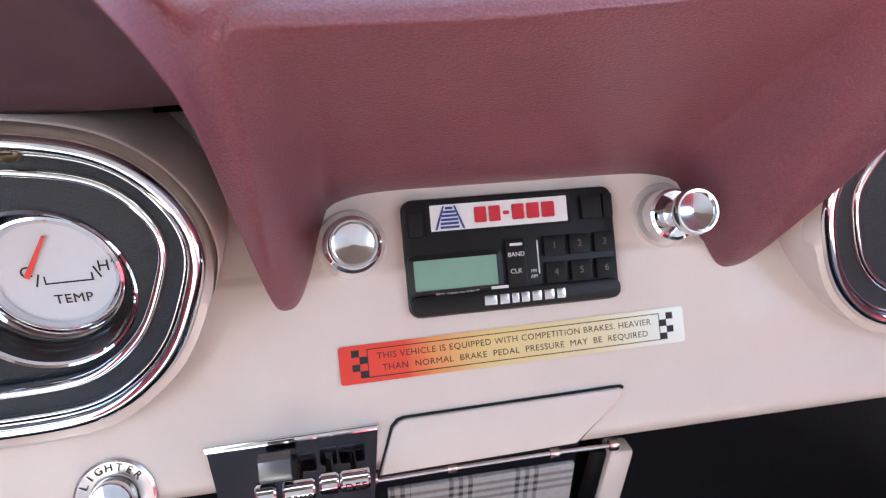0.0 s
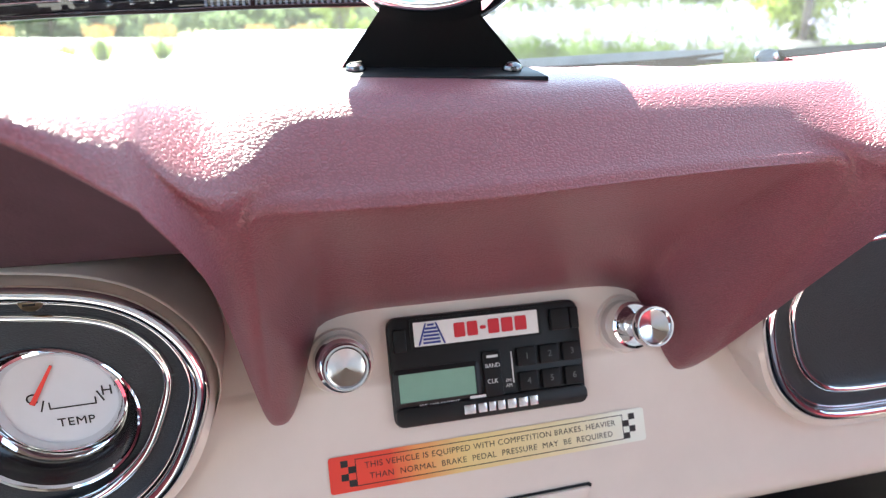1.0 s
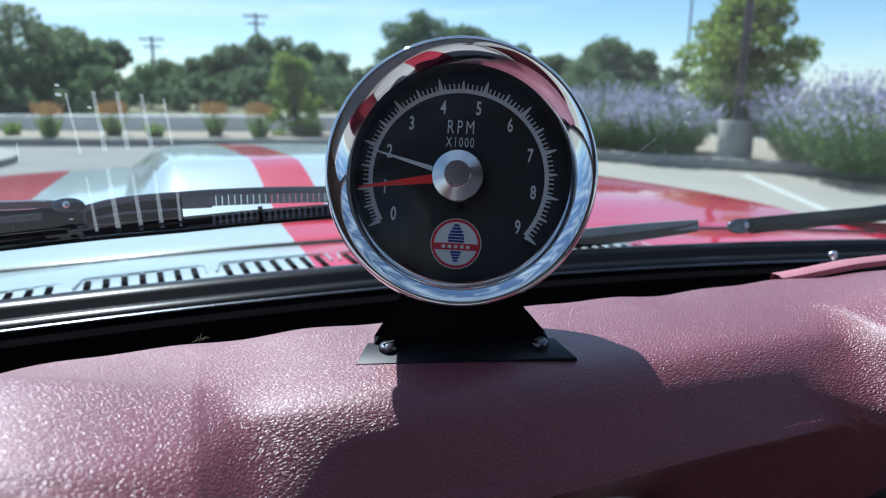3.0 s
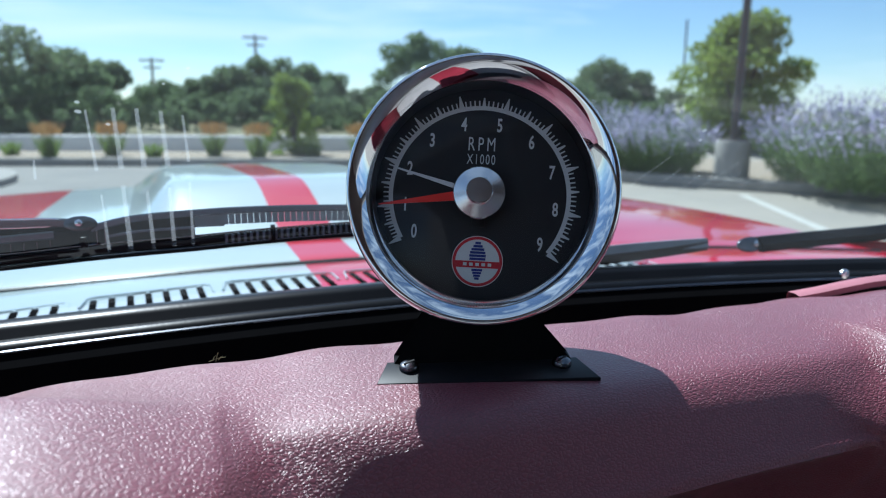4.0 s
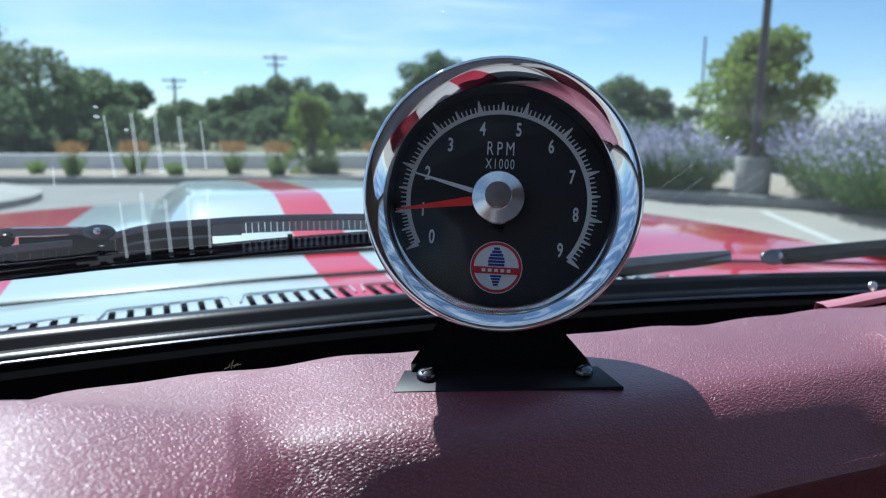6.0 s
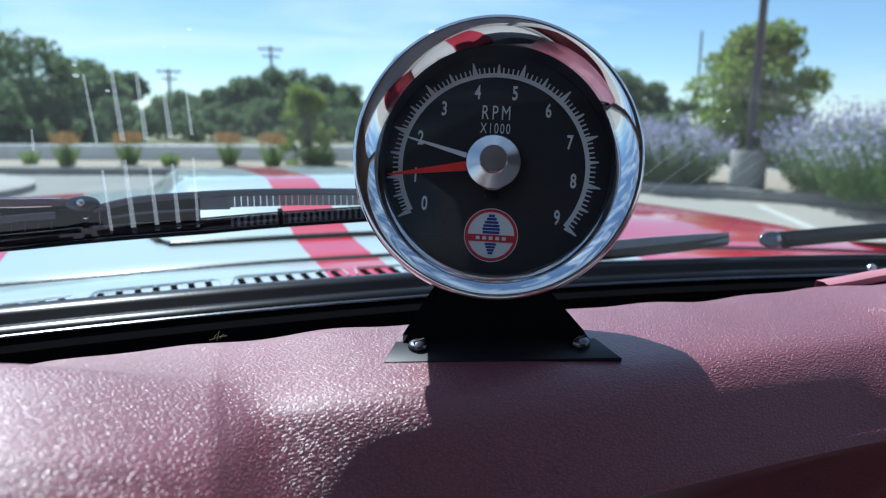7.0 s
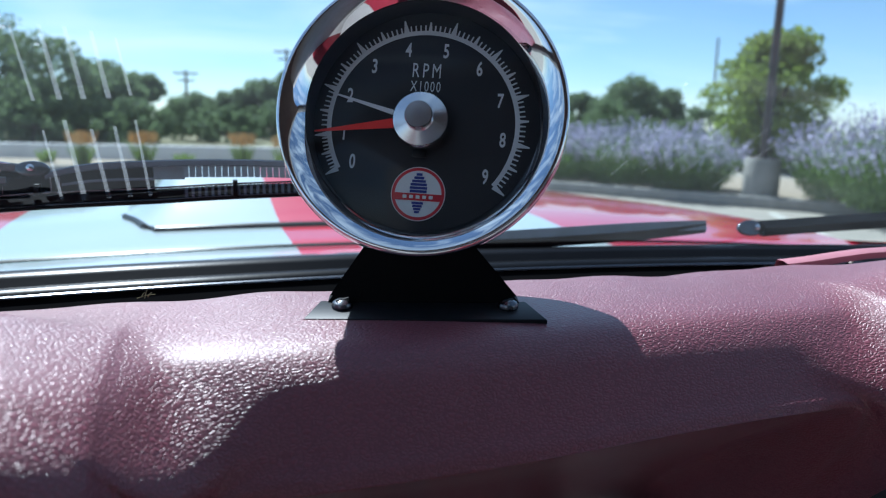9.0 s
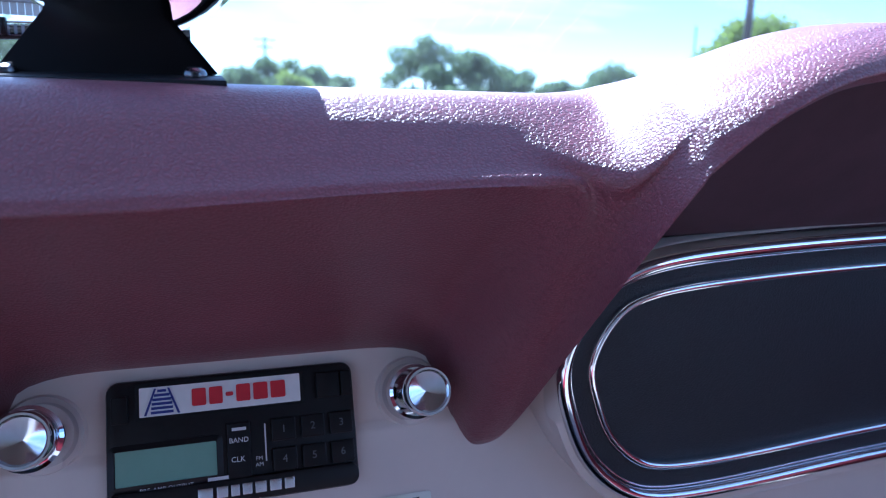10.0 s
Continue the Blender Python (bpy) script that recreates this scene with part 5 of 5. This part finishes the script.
    part("arm_edge", tube(spline([(-0.2560, 0.4390, 1.0246), (-0.2423, 0.4390, 1.0243), (-0.2293, 0.4390, 1.0240), (-0.2240, 0.4390, 1.0228)], 5), 0.0007, 6), CHROME, arm)
    part("arm_edge", tube(spline([(-0.2555, 0.4385, 1.0205), (-0.2420, 0.4385, 1.0203), (-0.2300, 0.4385, 1.0204)], 5), 0.0005, 6), CHROME, arm)
    part("pivot", lathe([(0.0034, -0.003), (0.0034, 0.002), (0.0028, 0.0030), (0.0, 0.0032)], 18, frame_at((-0.2580, 0.4370, 1.0190), (1, 0, 0), (0, 0, 1))), BLACK_PAINT, arm)
    hp = frame_at((-0.2162, 0.4395, 1.0207), (1, 0, 0), (0, 0.30, 1))
    plate = part("hinge_plate", prism([(0.0078 * math.cos(a), 0.0040 * math.sin(a)) for a in [2 * math.pi * i / 32 for i in range(32)]], 0.0030, hp, 0.0012), GUNMETAL, w, "dull chrome rivet plate")
    part("rivet", lathe([(0.0020, 0.0), (0.0018, 0.0011), (0.0008, 0.0017), (0.0, 0.0018)], 18, hp @ Matrix.Translation((-0.0004, 0.0002, 0.0030))), CHROME, plate)


build_long_wiper()
build_short_wiper([(0.500, 0.470, 0.990), (0.400, 0.487, 0.978), (0.330, 0.497, 0.972), (0.270, 0.505, 0.968)],
            [(0.02, 0.526, 0.9625), (0.10, 0.520, 0.9660), (0.18, 0.514, 0.9695), (0.238, 0.510, 0.9705)],
            [(0.02, 0.522, 0.9585), (0.10, 0.516, 0.9600), (0.18, 0.510, 0.9640), (0.238, 0.508, 0.9685)],
            (0.276, 0.507, 0.9685), SLATE)
part("cover", loft([[(x, y - 0.010, z - 0.004), (x, y - 0.012, z + 0.003), (x, y - 0.004, z + 0.008), (x, y + 0.006, z + 0.006), (x, y + 0.008, z - 0.004)] for x, y, z in ((0.284, 0.506, 0.9665), (0.34, 0.498, 0.9700), (0.42, 0.486, 0.9745), (0.52, 0.468, 0.983))], True),
     BLACK_PAINT, bpy.data.objects["windscreen_wiper.001"], "black arm cover")


def build_screen():
    xs = np.linspace(-0.68, 0.66, 30)
    rows = []
    for x in xs:
        y0 = glass_base(x)
        rows.append([tuple(glass_at(x, y0 - 0.008 - 0.50 * t)) for t in np.linspace(0, 1, 12)])
    g = part("window_screen", loft(rows), SCREEN_GLASS, None)
    tagged(g, "clear raked and curved windscreen with painted reflection streaks and dried drops", "windscreen", "", "structure")
    g.visible_shadow = False
    # bright streaks reflected in the glass, painted on it as thin pale strips
    rng = np.random.default_rng(3)
    for x0, y0, x1, y1, w in ((-0.1944, 0.340, -0.1972, 0.374, 0.0007), (-0.1850, 0.340, -0.1875, 0.374, 0.0011), (-0.1769, 0.341, -0.1785, 0.3743, 0.0011), (-0.1685, 0.343, -0.1689, 0.3744, 0.0011),
                              (-0.1606, 0.346, -0.1602, 0.3735, 0.0007), (-0.1985, 0.390, -0.2037, 0.4369, 0.0008), (-0.1888, 0.385, -0.1935, 0.4387, 0.0013), (-0.1795, 0.391, -0.1823, 0.4390, 0.0011),
                              (-0.1699, 0.390, -0.1720, 0.4390, 0.0011), (-0.1608, 0.387, -0.1625, 0.4400, 0.0008), (-0.2181, 0.3639, -0.2208, 0.3753, 0.0006)):
        rows = []
        for t in np.linspace(0, 1, 7):
            p = glass_at(x0 + (x1 - x0) * t, y0 + (y1 - y0) * t, -0.0015)
            ww = w * (0.65 + 0.35 * t)
            rows.append([p + Vector((-ww, 0, 0)), p + Vector((ww, 0, 0))])
        st = part("pale_streak", loft(rows), STREAK, g)
        st.visible_shadow = False
    # dried drops
    for x, y, r in ((0.1023, 0.3589, 0.0014), (0.1060, 0.3660, 0.0011), (-0.1962, 0.3360, 0.0009), (-0.1969, 0.3405, 0.0012), (-0.1570, 0.3235, 0.0008), (-0.1880, 0.3480, 0.0009), (-0.0660, 0.3620, 0.0016), (-0.1660, 0.3300, 0.0006)):
        p = glass_at(x, y, -0.0015)
        sp = part("dried_drop", prism(circle(r, 12), 0.0001, frame_at(p, (1, 0.2, 0), (0, -0.8, 0.6))), STREAK, g)
        sp.visible_shadow = False
    for i in range(7):
        x = 0.10 + 0.015 * i + rng.uniform(-0.003, 0.003)
        y = 0.385 + rng.uniform(-0.01, 0.01)
        rows = []
        for t in np.linspace(0, 1, 5):
            p = glass_at(x - 0.010 * t, y + (0.030 + 0.012 * rng.uniform(0, 1)) * t, -0.0015)
            rows.append([p + Vector((-0.0003, 0, 0)), p + Vector((0.0003, 0, 0))])
        st = part("pale_streak", loft(rows), FAINT_STREAK, g)
        st.visible_shadow = False


build_screen()


def build_cabin():
    # unseen plain inner faces added to close the cabin below the windows and behind the seats
    # the rear wall also blocks sky light; seat base and wall bounce fill
    for nm, w, d, h, m in (("wall_door_a", 0.05, 2.2, 0.55, pose(-0.72, -0.55, 0.66)), ("wall_door_b", 0.05, 2.2, 0.55, pose(0.69, -0.55, 0.66)),
                           ("wall_rear", 1.4, 0.08, 1.03, pose(XC, -0.60, 0.84, -4, 0, 0)), ("wall_seat_base", 1.3, 0.52, 0.14, pose(XC, -0.24, 0.47, 6, 0, 0))):
        tagged(part(nm, box(w, d, h, 0.01, m), SEAT_RED if "door" in nm else FILL_GREY, None), "unseen inner wall added to close the cabin and shape its light", "wall", "", "structure")
    # unseen red panel added to give the chrome its red reflections
    tagged(part("trim_red_reflector", box(0.22, 0.50, 0.05, 0.012, pose(XC, -0.22, 0.555, 6, 0, 0)), SEAT_RED, None), "unseen maroon panel added for red reflections", "console", "", "structure")
    tagged(part("floor", box(1.4, 2.6, 0.04, 0.005, pose(XC, -0.35, 0.30)), CARPET, None), "black carpeted cabin floor", "floor", "", "structure")
    tagged(part("wall_firewall", box(1.4, 0.03, 0.62, 0.004, pose(XC, 0.60, 0.60)), CARPET, None), "black carpeted bulkhead under the dashboard", "wall", "", "structure")
    # header over the windscreen and its pillars and the front of the roof
    rows = []
    for x in np.linspace(-0.60, 0.575, 14):
        p = glass_at(x, glass_base(x) - 0.50)
        rows.append([p + Vector((0, 0.015, -0.012)), p + Vector((0, -0.030, -0.020)), (x, p.y - 0.07, p.z - 0.004), (x, -0.26, p.z + 0.012), (x, -0.60, p.z + 0.004), (x, -0.60, p.z + 0.030), (x, -0.26, p.z + 0.037), (x, p.y - 0.07, p.z + 0.035), p + Vector((0, 0.015, 0.012))])
    tagged(part("ceiling", loft(rows, True), HEADLINER, None), "dark headliner over the front seats", "ceiling", "", "structure")
    for nm, sx in (("trim_pillar_a", -1), ("trim_pillar_b", 1)):
        x0, x1 = XC + sx * 0.665, XC + sx * 0.60
        path = [glass_at(x0, glass_base(x0)) + Vector((0, 0, -0.02)), glass_at((x0 + x1) / 2, glass_base(x0) - 0.25), glass_at(x1, glass_base(x1) - 0.50)]
        tagged(part(nm, tube(path, 0.028, 10), HEADLINER, None), "grey windscreen pillar trim", "pillar", "", "structure")


build_cabin()


def build_twig():
    p = Vector((-0.1535, 0.3300, 0.9785))
    t = thing("dried_twig", p, "tiny dried twig lying on the pad's rear edge", "twig")
    for k, (a, b) in enumerate((((-0.006, 0, 0.0005), (0.006, 0.001, 0.0025)), ((-0.001, 0, 0), (0.001, 0.001, 0.0065)), ((0.001, 0, 0.001), (0.004, -0.002, 0.0045)), ((-0.003, 0, 0.001), (-0.001, 0.002, 0.004)))):
        part("stalk", tube([p + 0.55 * Vector(a), p + 0.275 * (Vector(a) + Vector(b)) + Vector((0, 0, 0.0004)), p + 0.55 * Vector(b)], 0.00014, 6), DRY_GRASS, t)


build_twig()


# ---- the car park and beyond ----
def spot(az, dist, z=0.0):
    return Vector((-0.15 + dist * math.sin(radians(az)), 0.05 + dist * math.cos(radians(az)), z))


def build_ground():
    xs = [-400, -120, -60] + list(np.linspace(-30, 30, 31)) + [60, 120, 400]
    rows = [[(x, y, 0.0) for y in [-400, -100, -30] + list(np.linspace(-12, 40, 27)) + [60, 120, 400]] for x in xs]
    tagged(part("ground", loft(rows), CONCRETE, None), "sunlit pale concrete car park surface", "ground", "", "structure")


build_ground()


def strip(name, a, b, w, h, mat, label, category, z0=0.0, bevel=0.02):
    a, b = Vector(a), Vector(b)
    d = b - a
    m = pose((a.x + b.x) / 2, (a.y + b.y) / 2, z0 + h / 2, 0, 0, math.degrees(math.atan2(d.y, d.x)))
    ob = part(name, box(d.length, w, h, bevel, m), mat, None)
    return tagged(ob, label, category, "", "structure")


# planting bed with flowering sage beside the bays
K0, K1 = Vector((3.0, 12.5, 0)), Vector((10.2, 2.6, 0))
KD = (K1 - K0).normalized()
KN = Vector((-KD.y, KD.x, 0)) if KD.x * 1 > 0 else Vector((KD.y, -KD.x, 0))
strip("kerb", K0, K1, 0.16, 0.15, KERB_MAT, "grey concrete kerb along the planting bed", "kerb")
bed0, bed1 = K0 + KN * 2.1, K1 + KN * 2.1
strip("planting_bed", bed0, bed1, 4.0, 0.13, GRAVEL, "tan gravel planting bed", "planting bed")
L0, L1 = Vector((-14.0, 17.4, 0)), Vector((3.6, 12.2, 0))
LD = (L1 - L0).normalized()
LN = Vector((-LD.y, LD.x, 0))
strip("kerb", L0, L1, 0.16, 0.14, KERB_MAT, "grey concrete kerb of the street-side bed", "kerb")
strip("planting_bed", L0 + LN * 1.2, L1 + LN * 1.2, 2.2, 0.12, GRAVEL, "tan gravel bed beside the street", "planting bed")
strip("low_wall", L0 + LN * 3.0, L1 + LN * 3.0, 0.2, 0.42, WALL_MAT, "low pale concrete wall along the street", "wall")
strip("road", L0 + LN * 9.0 - LD * 20, L1 + LN * 9.0 + LD * 40, 9.0, 0.012, KERB_MAT, "grey asphalt street", "road", 0, 0)
strip("driveway", Vector((-22, 16.2, 0)), Vector((2.3, 8.9, 0)), 6.4, 0.006, ASPHALT, "worn grey asphalt driveway through the car park", "driveway", 0, 0)
strip("far_field", L0 + LN * 60 - LD * 200, L1 + LN * 60 + LD * 200, 92.0, 0.02, DRY_GRASS, "dry grass field beyond the street", "field", 0, 0)
isl = lathe([(0.0, 0.14), (2.3, 0.14), (2.45, 0.10), (2.45, 0.0)], 40, Matrix.Translation((-5.2, 11.0, 0)))
tagged(part("traffic_island", isl, KERB_MAT, None), "round-ended concrete traffic island", "traffic island", "", "structure")
for i in range(4):
    a = Vector((6.30, 7.05, 0)) + KD * (2.7 * (i - 1))
    b = a + Vector((-0.45, -0.89, 0)) * 4.2
    strip("bay_line", a, b, 0.10, 0.005, LINE_WHITE, "white painted parking bay line", "road marking", 0.0, 0)


def leaf_cloud(rng, centres, count, size, squash=1.0, up=0.0):
    """Small folded leaf clusters scattered in the given clumps (x, y, z, r)."""
    c = np.array(centres)
    wts = c[:, 3] ** 2
    k = rng.choice(len(c), count, p=wts / wts.sum())

    def unit(v):
        return v / np.linalg.norm(v, axis=1, keepdims=True)
    v = unit(rng.normal(size=(count, 3)))
    p = c[k, :3] + v * (c[k, 3] * rng.uniform(0.45, 1.08, count))[:, None] * np.array((1, 1, squash))
    a = rng.normal(size=(count, 3))
    a[:, 2] += up
    a = unit(a)
    b = unit(np.cross(a, rng.normal(size=(count, 3))))
    s = (size * rng.uniform(0.6, 1.4, count))[:, None]
    verts = np.stack([p - a * s, p + b * s * 0.55, p + a * s, p - b * s * 0.5 + np.cross(a, b) * s * 0.2], 1).reshape(-1, 3)
    faces = np.arange(4 * count).reshape(-1, 4).tolist()
    return verts, faces


def from_lists(name, verts, faces, mat, parent, kind=""):
    me = bpy.data.meshes.new(name)
    off = root_of(parent) if parent is not None else Vector((0, 0, 0))
    v = np.array(verts, dtype=float).reshape(-1, 3) - np.array(off)
    me.from_pydata(v.tolist(), [], faces)
    me.materials.append(mat)
    ob = new(name, me)
    ob.parent = parent
    return tagged(ob, "", "", "", kind)


def build_tree(seed, at, height, spread, leaf=LEAF, count=2600, size=0.16, label="leafy green deciduous tree beyond the street", bare=0.25, clumps=34, puff=0.26):
    rng = np.random.default_rng(seed)
    t = thing("tree", at, label, "tree")
    at = Vector(at)
    top = at + Vector((0, 0, height * 0.62))
    part("trunk", tube([at, at + Vector((0.05, 0, height * 0.3)), top], [height * 0.028, height * 0.02, height * 0.008], 8), BARK, t)
    cl = []
    for i in range(int(clumps + spread * 5)):
        a = rng.uniform(0, 2 * math.pi)
        q = rng.uniform(0.1, 1.0) ** 0.6
        zz = rng.uniform(bare, 0.92)
        wid = spread * math.sin(math.pi * min(0.95, 0.25 + 0.7 * (zz - bare) / (1 - bare))) * q
        cl.append((at.x + wid * math.cos(a), at.y + wid * math.sin(a), at.z + height * zz, rng.uniform(0.6, 1.35) * puff * min(spread, height * 0.6)))
    cl.append((at.x, at.y, at.z + height * 0.86, 0.16 * spread))
    limbs = []
    for c in cl[:7]:
        limbs.append(tube([at + Vector((0, 0, height * 0.25)), at.lerp(Vector(c[:3]), 0.5) + Vector((0, 0, height * 0.1)), Vector(c[:3])], [height * 0.012, height * 0.008, height * 0.003], 6))
    part("limb", join(limbs), BARK, t)
    v, f = leaf_cloud(rng, cl, count, size, 0.8)
    from_lists("crown", v, f, leaf, t)


TREES = [(-22, 38, 5.0, 3.2), (-17, 36, 5.3, 3.0), (-12.3, 34, 4.4, 2.6), (-9.6, 36, 3.6, 2.2), (-6.6, 40, 3.2, 1.6), (-3.0, 46, 2.4, 1.8), (-0.5, 44, 2.6, 1.8),
         (2.0, 40, 3.2, 2.0), (4.6, 38, 3.6, 2.2), (7.4, 40, 3.3, 2.0), (10.2, 42, 2.9, 1.8), (13.4, 44, 2.4, 1.6), (16.8, 38, 5.0, 2.3), (20.4, 40, 4.5, 2.3),
         (24.0, 44, 3.9, 2.2), (27.5, 50, 3.2, 2.2), (31.5, 44, 4.0, 2.3), (34.0, 46, 3.2, 2.0)]
for i, (az, dist, hh, sp) in enumerate(TREES):
    build_tree(10 + i, spot(az, dist), hh, sp, LEAF, 8000, 0.115, bare=0.05)
for i in range(17):
    build_tree(40 + i, spot(-23 + 3.7 * i + 0.8 * (i % 3), 31 + 3 * (i % 2)), 1.5 + 0.35 * (i % 3), 1.7, LEAF, 2600, 0.09, "low green shrub along the street's far side", 0.0)
build_tree(60, spot(42.0, 19), 3.4, 1.50, LEAF_LIGHT, 14000, 0.075, "airy light green tree behind the flowering sage", 0.06, 110, 0.24)
build_tree(61, spot(6.6, 14.4, 0.11), 1.6, 0.52, LEAF_LIGHT, 3600, 0.045, "narrow upright green shrub tree by the low wall", 0.0, 46, 0.30)
build_tree(62, spot(14.6, 17.2), 1.3, 0.9, LEAF_LIGHT, 1600, 0.06, "low rounded light green bush by the low wall", 0.05)


def build_sage(seed, at, height, spread):
    rng = np.random.default_rng(seed)
    s = thing("flowering_sage", at, "bushy sage with grey-green leaves and pale violet flower spikes", "shrub", "sage bushes in the bed")
    v1, f1, v2, f2 = [], [], [], []
    for i in range(460):
        a, q = rng.uniform(0, 2 * math.pi), math.sqrt(rng.uniform(0, 1))
        lean = q * 0.55
        base = np.array((at[0] + 0.35 * spread * q * math.cos(a), at[1] + 0.35 * spread * q * math.sin(a), at[2]))
        ln = height * rng.uniform(0.80, 1.04) * (1 - 0.40 * q * q)
        way = np.array((math.cos(a) * lean * spread / height * 1.1, math.sin(a) * lean * spread / height * 1.1, 1.0))
        side = np.array((-math.sin(a + i), math.cos(a + i), 0.0))
        tip = base + way * ln
        k = len(v1)
        v1 += [base - side * 0.0025, base + side * 0.0025, tip + side * 0.001, tip - side * 0.001]
        f1.append((k, k + 1, k + 2, k + 3))
        for j in range(20):
            u = rng.uniform(0.05, 0.80)
            p = base + way * ln * u
            d = rng.normal(size=3)
            d /= np.linalg.norm(d)
            e = np.cross(d, rng.normal(size=3))
            e /= np.linalg.norm(e)
            k = len(v1)
            z = rng.uniform(0.02, 0.05)
            v1 += [p, p + d * z + e * z * 0.3, p + d * z * 2, p + d * z - e * z * 0.3]
            f1.append((k, k + 1, k + 2, k + 3))
        for j in range(12):
            u = rng.uniform(0.60, 1.04)
            p = base + way * ln * u
            d = rng.normal(size=3)
            d[2] *= 0.5
            d /= np.linalg.norm(d)
            e = np.cross(d, rng.normal(size=3))
            e /= np.linalg.norm(e)
            k = len(v2)
            z = rng.uniform(0.010, 0.022)
            v2 += [p - e * z, p + d * z, p + e * z, p - d * z]
            f2.append((k, k + 1, k + 2, k + 3))
    from_lists("foliage", v1, f1, SAGE, s)
    from_lists("blossom", v2, f2, SAGE_FLOWER, s)


for i, (az, dist, hh, sp) in enumerate([(19.5, 13.4, 0.92, 1.3), (22.6, 12.8, 1.02, 1.4), (27.0, 12.2, 1.00, 1.5), (31.6, 11.7, 1.05, 1.5), (36.4, 11.0, 0.98, 1.25),
                                        (48.0, 10.4, 1.22, 1.5), (51.5, 9.6, 1.22, 1.8), (57.5, 9.2, 1.2, 1.7)]):
    build_sage(100 + i, spot(az, dist, 0.12), hh, sp)


def build_grass(seed, at, height, plume):
    rng = np.random.default_rng(seed)
    g = thing("ornamental_grass", at, "clump of ornamental grass with tan plumes" if plume else "low green clump of grass", "grass clump", "clumps in the street-side bed")
    v1, f1, v2, f2 = [], [], [], []
    for i in range(260):
        a, q = rng.uniform(0, 2 * math.pi), rng.uniform(0, 1)
        base = np.array((at[0] + 0.12 * q * math.cos(a), at[1] + 0.12 * q * math.sin(a), at[2]))
        tip = base + np.array((math.cos(a) * 0.5 * q, math.sin(a) * 0.5 * q, 1)) * height * rng.uniform(0.45, 0.7)
        side = np.array((-math.sin(a * 3), math.cos(a * 3), 0)) * 0.008
        k = len(v1)
        v1 += [base - side, base + side, tip + side * 0.3, tip - side * 0.3]
        f1.append((k, k + 1, k + 2, k + 3))
        if plume:
            p = base + np.array((math.cos(a) * 0.30 * q, math.sin(a) * 0.30 * q, 1)) * height * rng.uniform(0.72, 1.0)
            k = len(v2)
            v2 += [p - side * 2, p + np.array((0, 0, -0.06)), p + side * 2, p + np.array((0, 0, 0.07))]
            f2.append((k, k + 1, k + 2, k + 3))
    from_lists("blades", v1, f1, GRASS_GREEN, g)
    if plume:
        from_lists("plumes", v2, f2, GRASS_TAN, g)


for i in range(13):
    u = 0.30 + 0.053 * i
    p = L0.lerp(L1, u) + LN * (0.5 + 0.5 * (i % 2))
    build_grass(200 + i, (p.x, p.y, 0.11), (0.62, 0.40)[(i % 3) == 2], (i % 3) != 2)


def build_pole(at, height, r, mat, label, arms=True, lean=0.0):
    at = Vector(at)
    p = thing("utility_pole", at, label, "utility pole")
    top = at + Vector((lean, 0, height))
    part("shaft", tube([at, at.lerp(top, 0.5), top], [r, r * 0.85, r * 0.7], 10), mat, p)
    if arms:
        for k in (0.0, 0.55):
            part("crossarm", box(1.9 - k, 0.12, 0.12, 0.01, pose(top.x, top.y, top.z - 0.25 - k, 0, 0, 8)), mat, p)
        for sx in (-0.8, -0.3, 0.4, 0.8):
            part("insulator", lathe([(0.0, 0.16), (0.05, 0.14), (0.06, 0.05), (0.04, 0.0)], 8, Matrix.Translation((top.x + sx, top.y, top.z - 0.19))), WALL_MAT, p)


build_pole(spot(-3.6, 62), 4.9, 0.14, POLE_WOOD, "weathered wooden utility pole with crossarms")
build_pole(spot(4.0, 58), 6.6, 0.14, POLE_WOOD, "tall weathered wooden utility pole with crossarms")
build_pole(spot(37.7, 40), 5.7, 0.07, POLE_STEEL, "slim brown steel pole far behind the bushes", False)


def build_lamp_post():
    at = spot(41.7, 10.4, 0.12)
    p = thing("lamp_post", at, "dark brown steel lamp post on a concrete footing", "lamp post")
    part("footing", lathe([(0.235, 0.0), (0.235, 0.50), (0.215, 0.53), (0.0, 0.53)], 24, Matrix.Translation(at)), KERB_MAT, p, "round concrete footing")
    part("flange", box(0.26, 0.26, 0.03, 0.004, Matrix.Translation(at + Vector((0, 0, 0.545)))), POLE_STEEL, p)
    part("shaft", tube([at + Vector((0, 0, 0.55)), at + Vector((0.03, 0, 3.5)), at + Vector((0.06, 0, 6.95))], [0.055, 0.052, 0.048], 12), POLE_STEEL, p)
    part("lamp_head", box(0.6, 0.32, 0.12, 0.02, Matrix.Translation(at + Vector((-0.25, 0, 6.98)))), POLE_STEEL, p)


build_lamp_post()
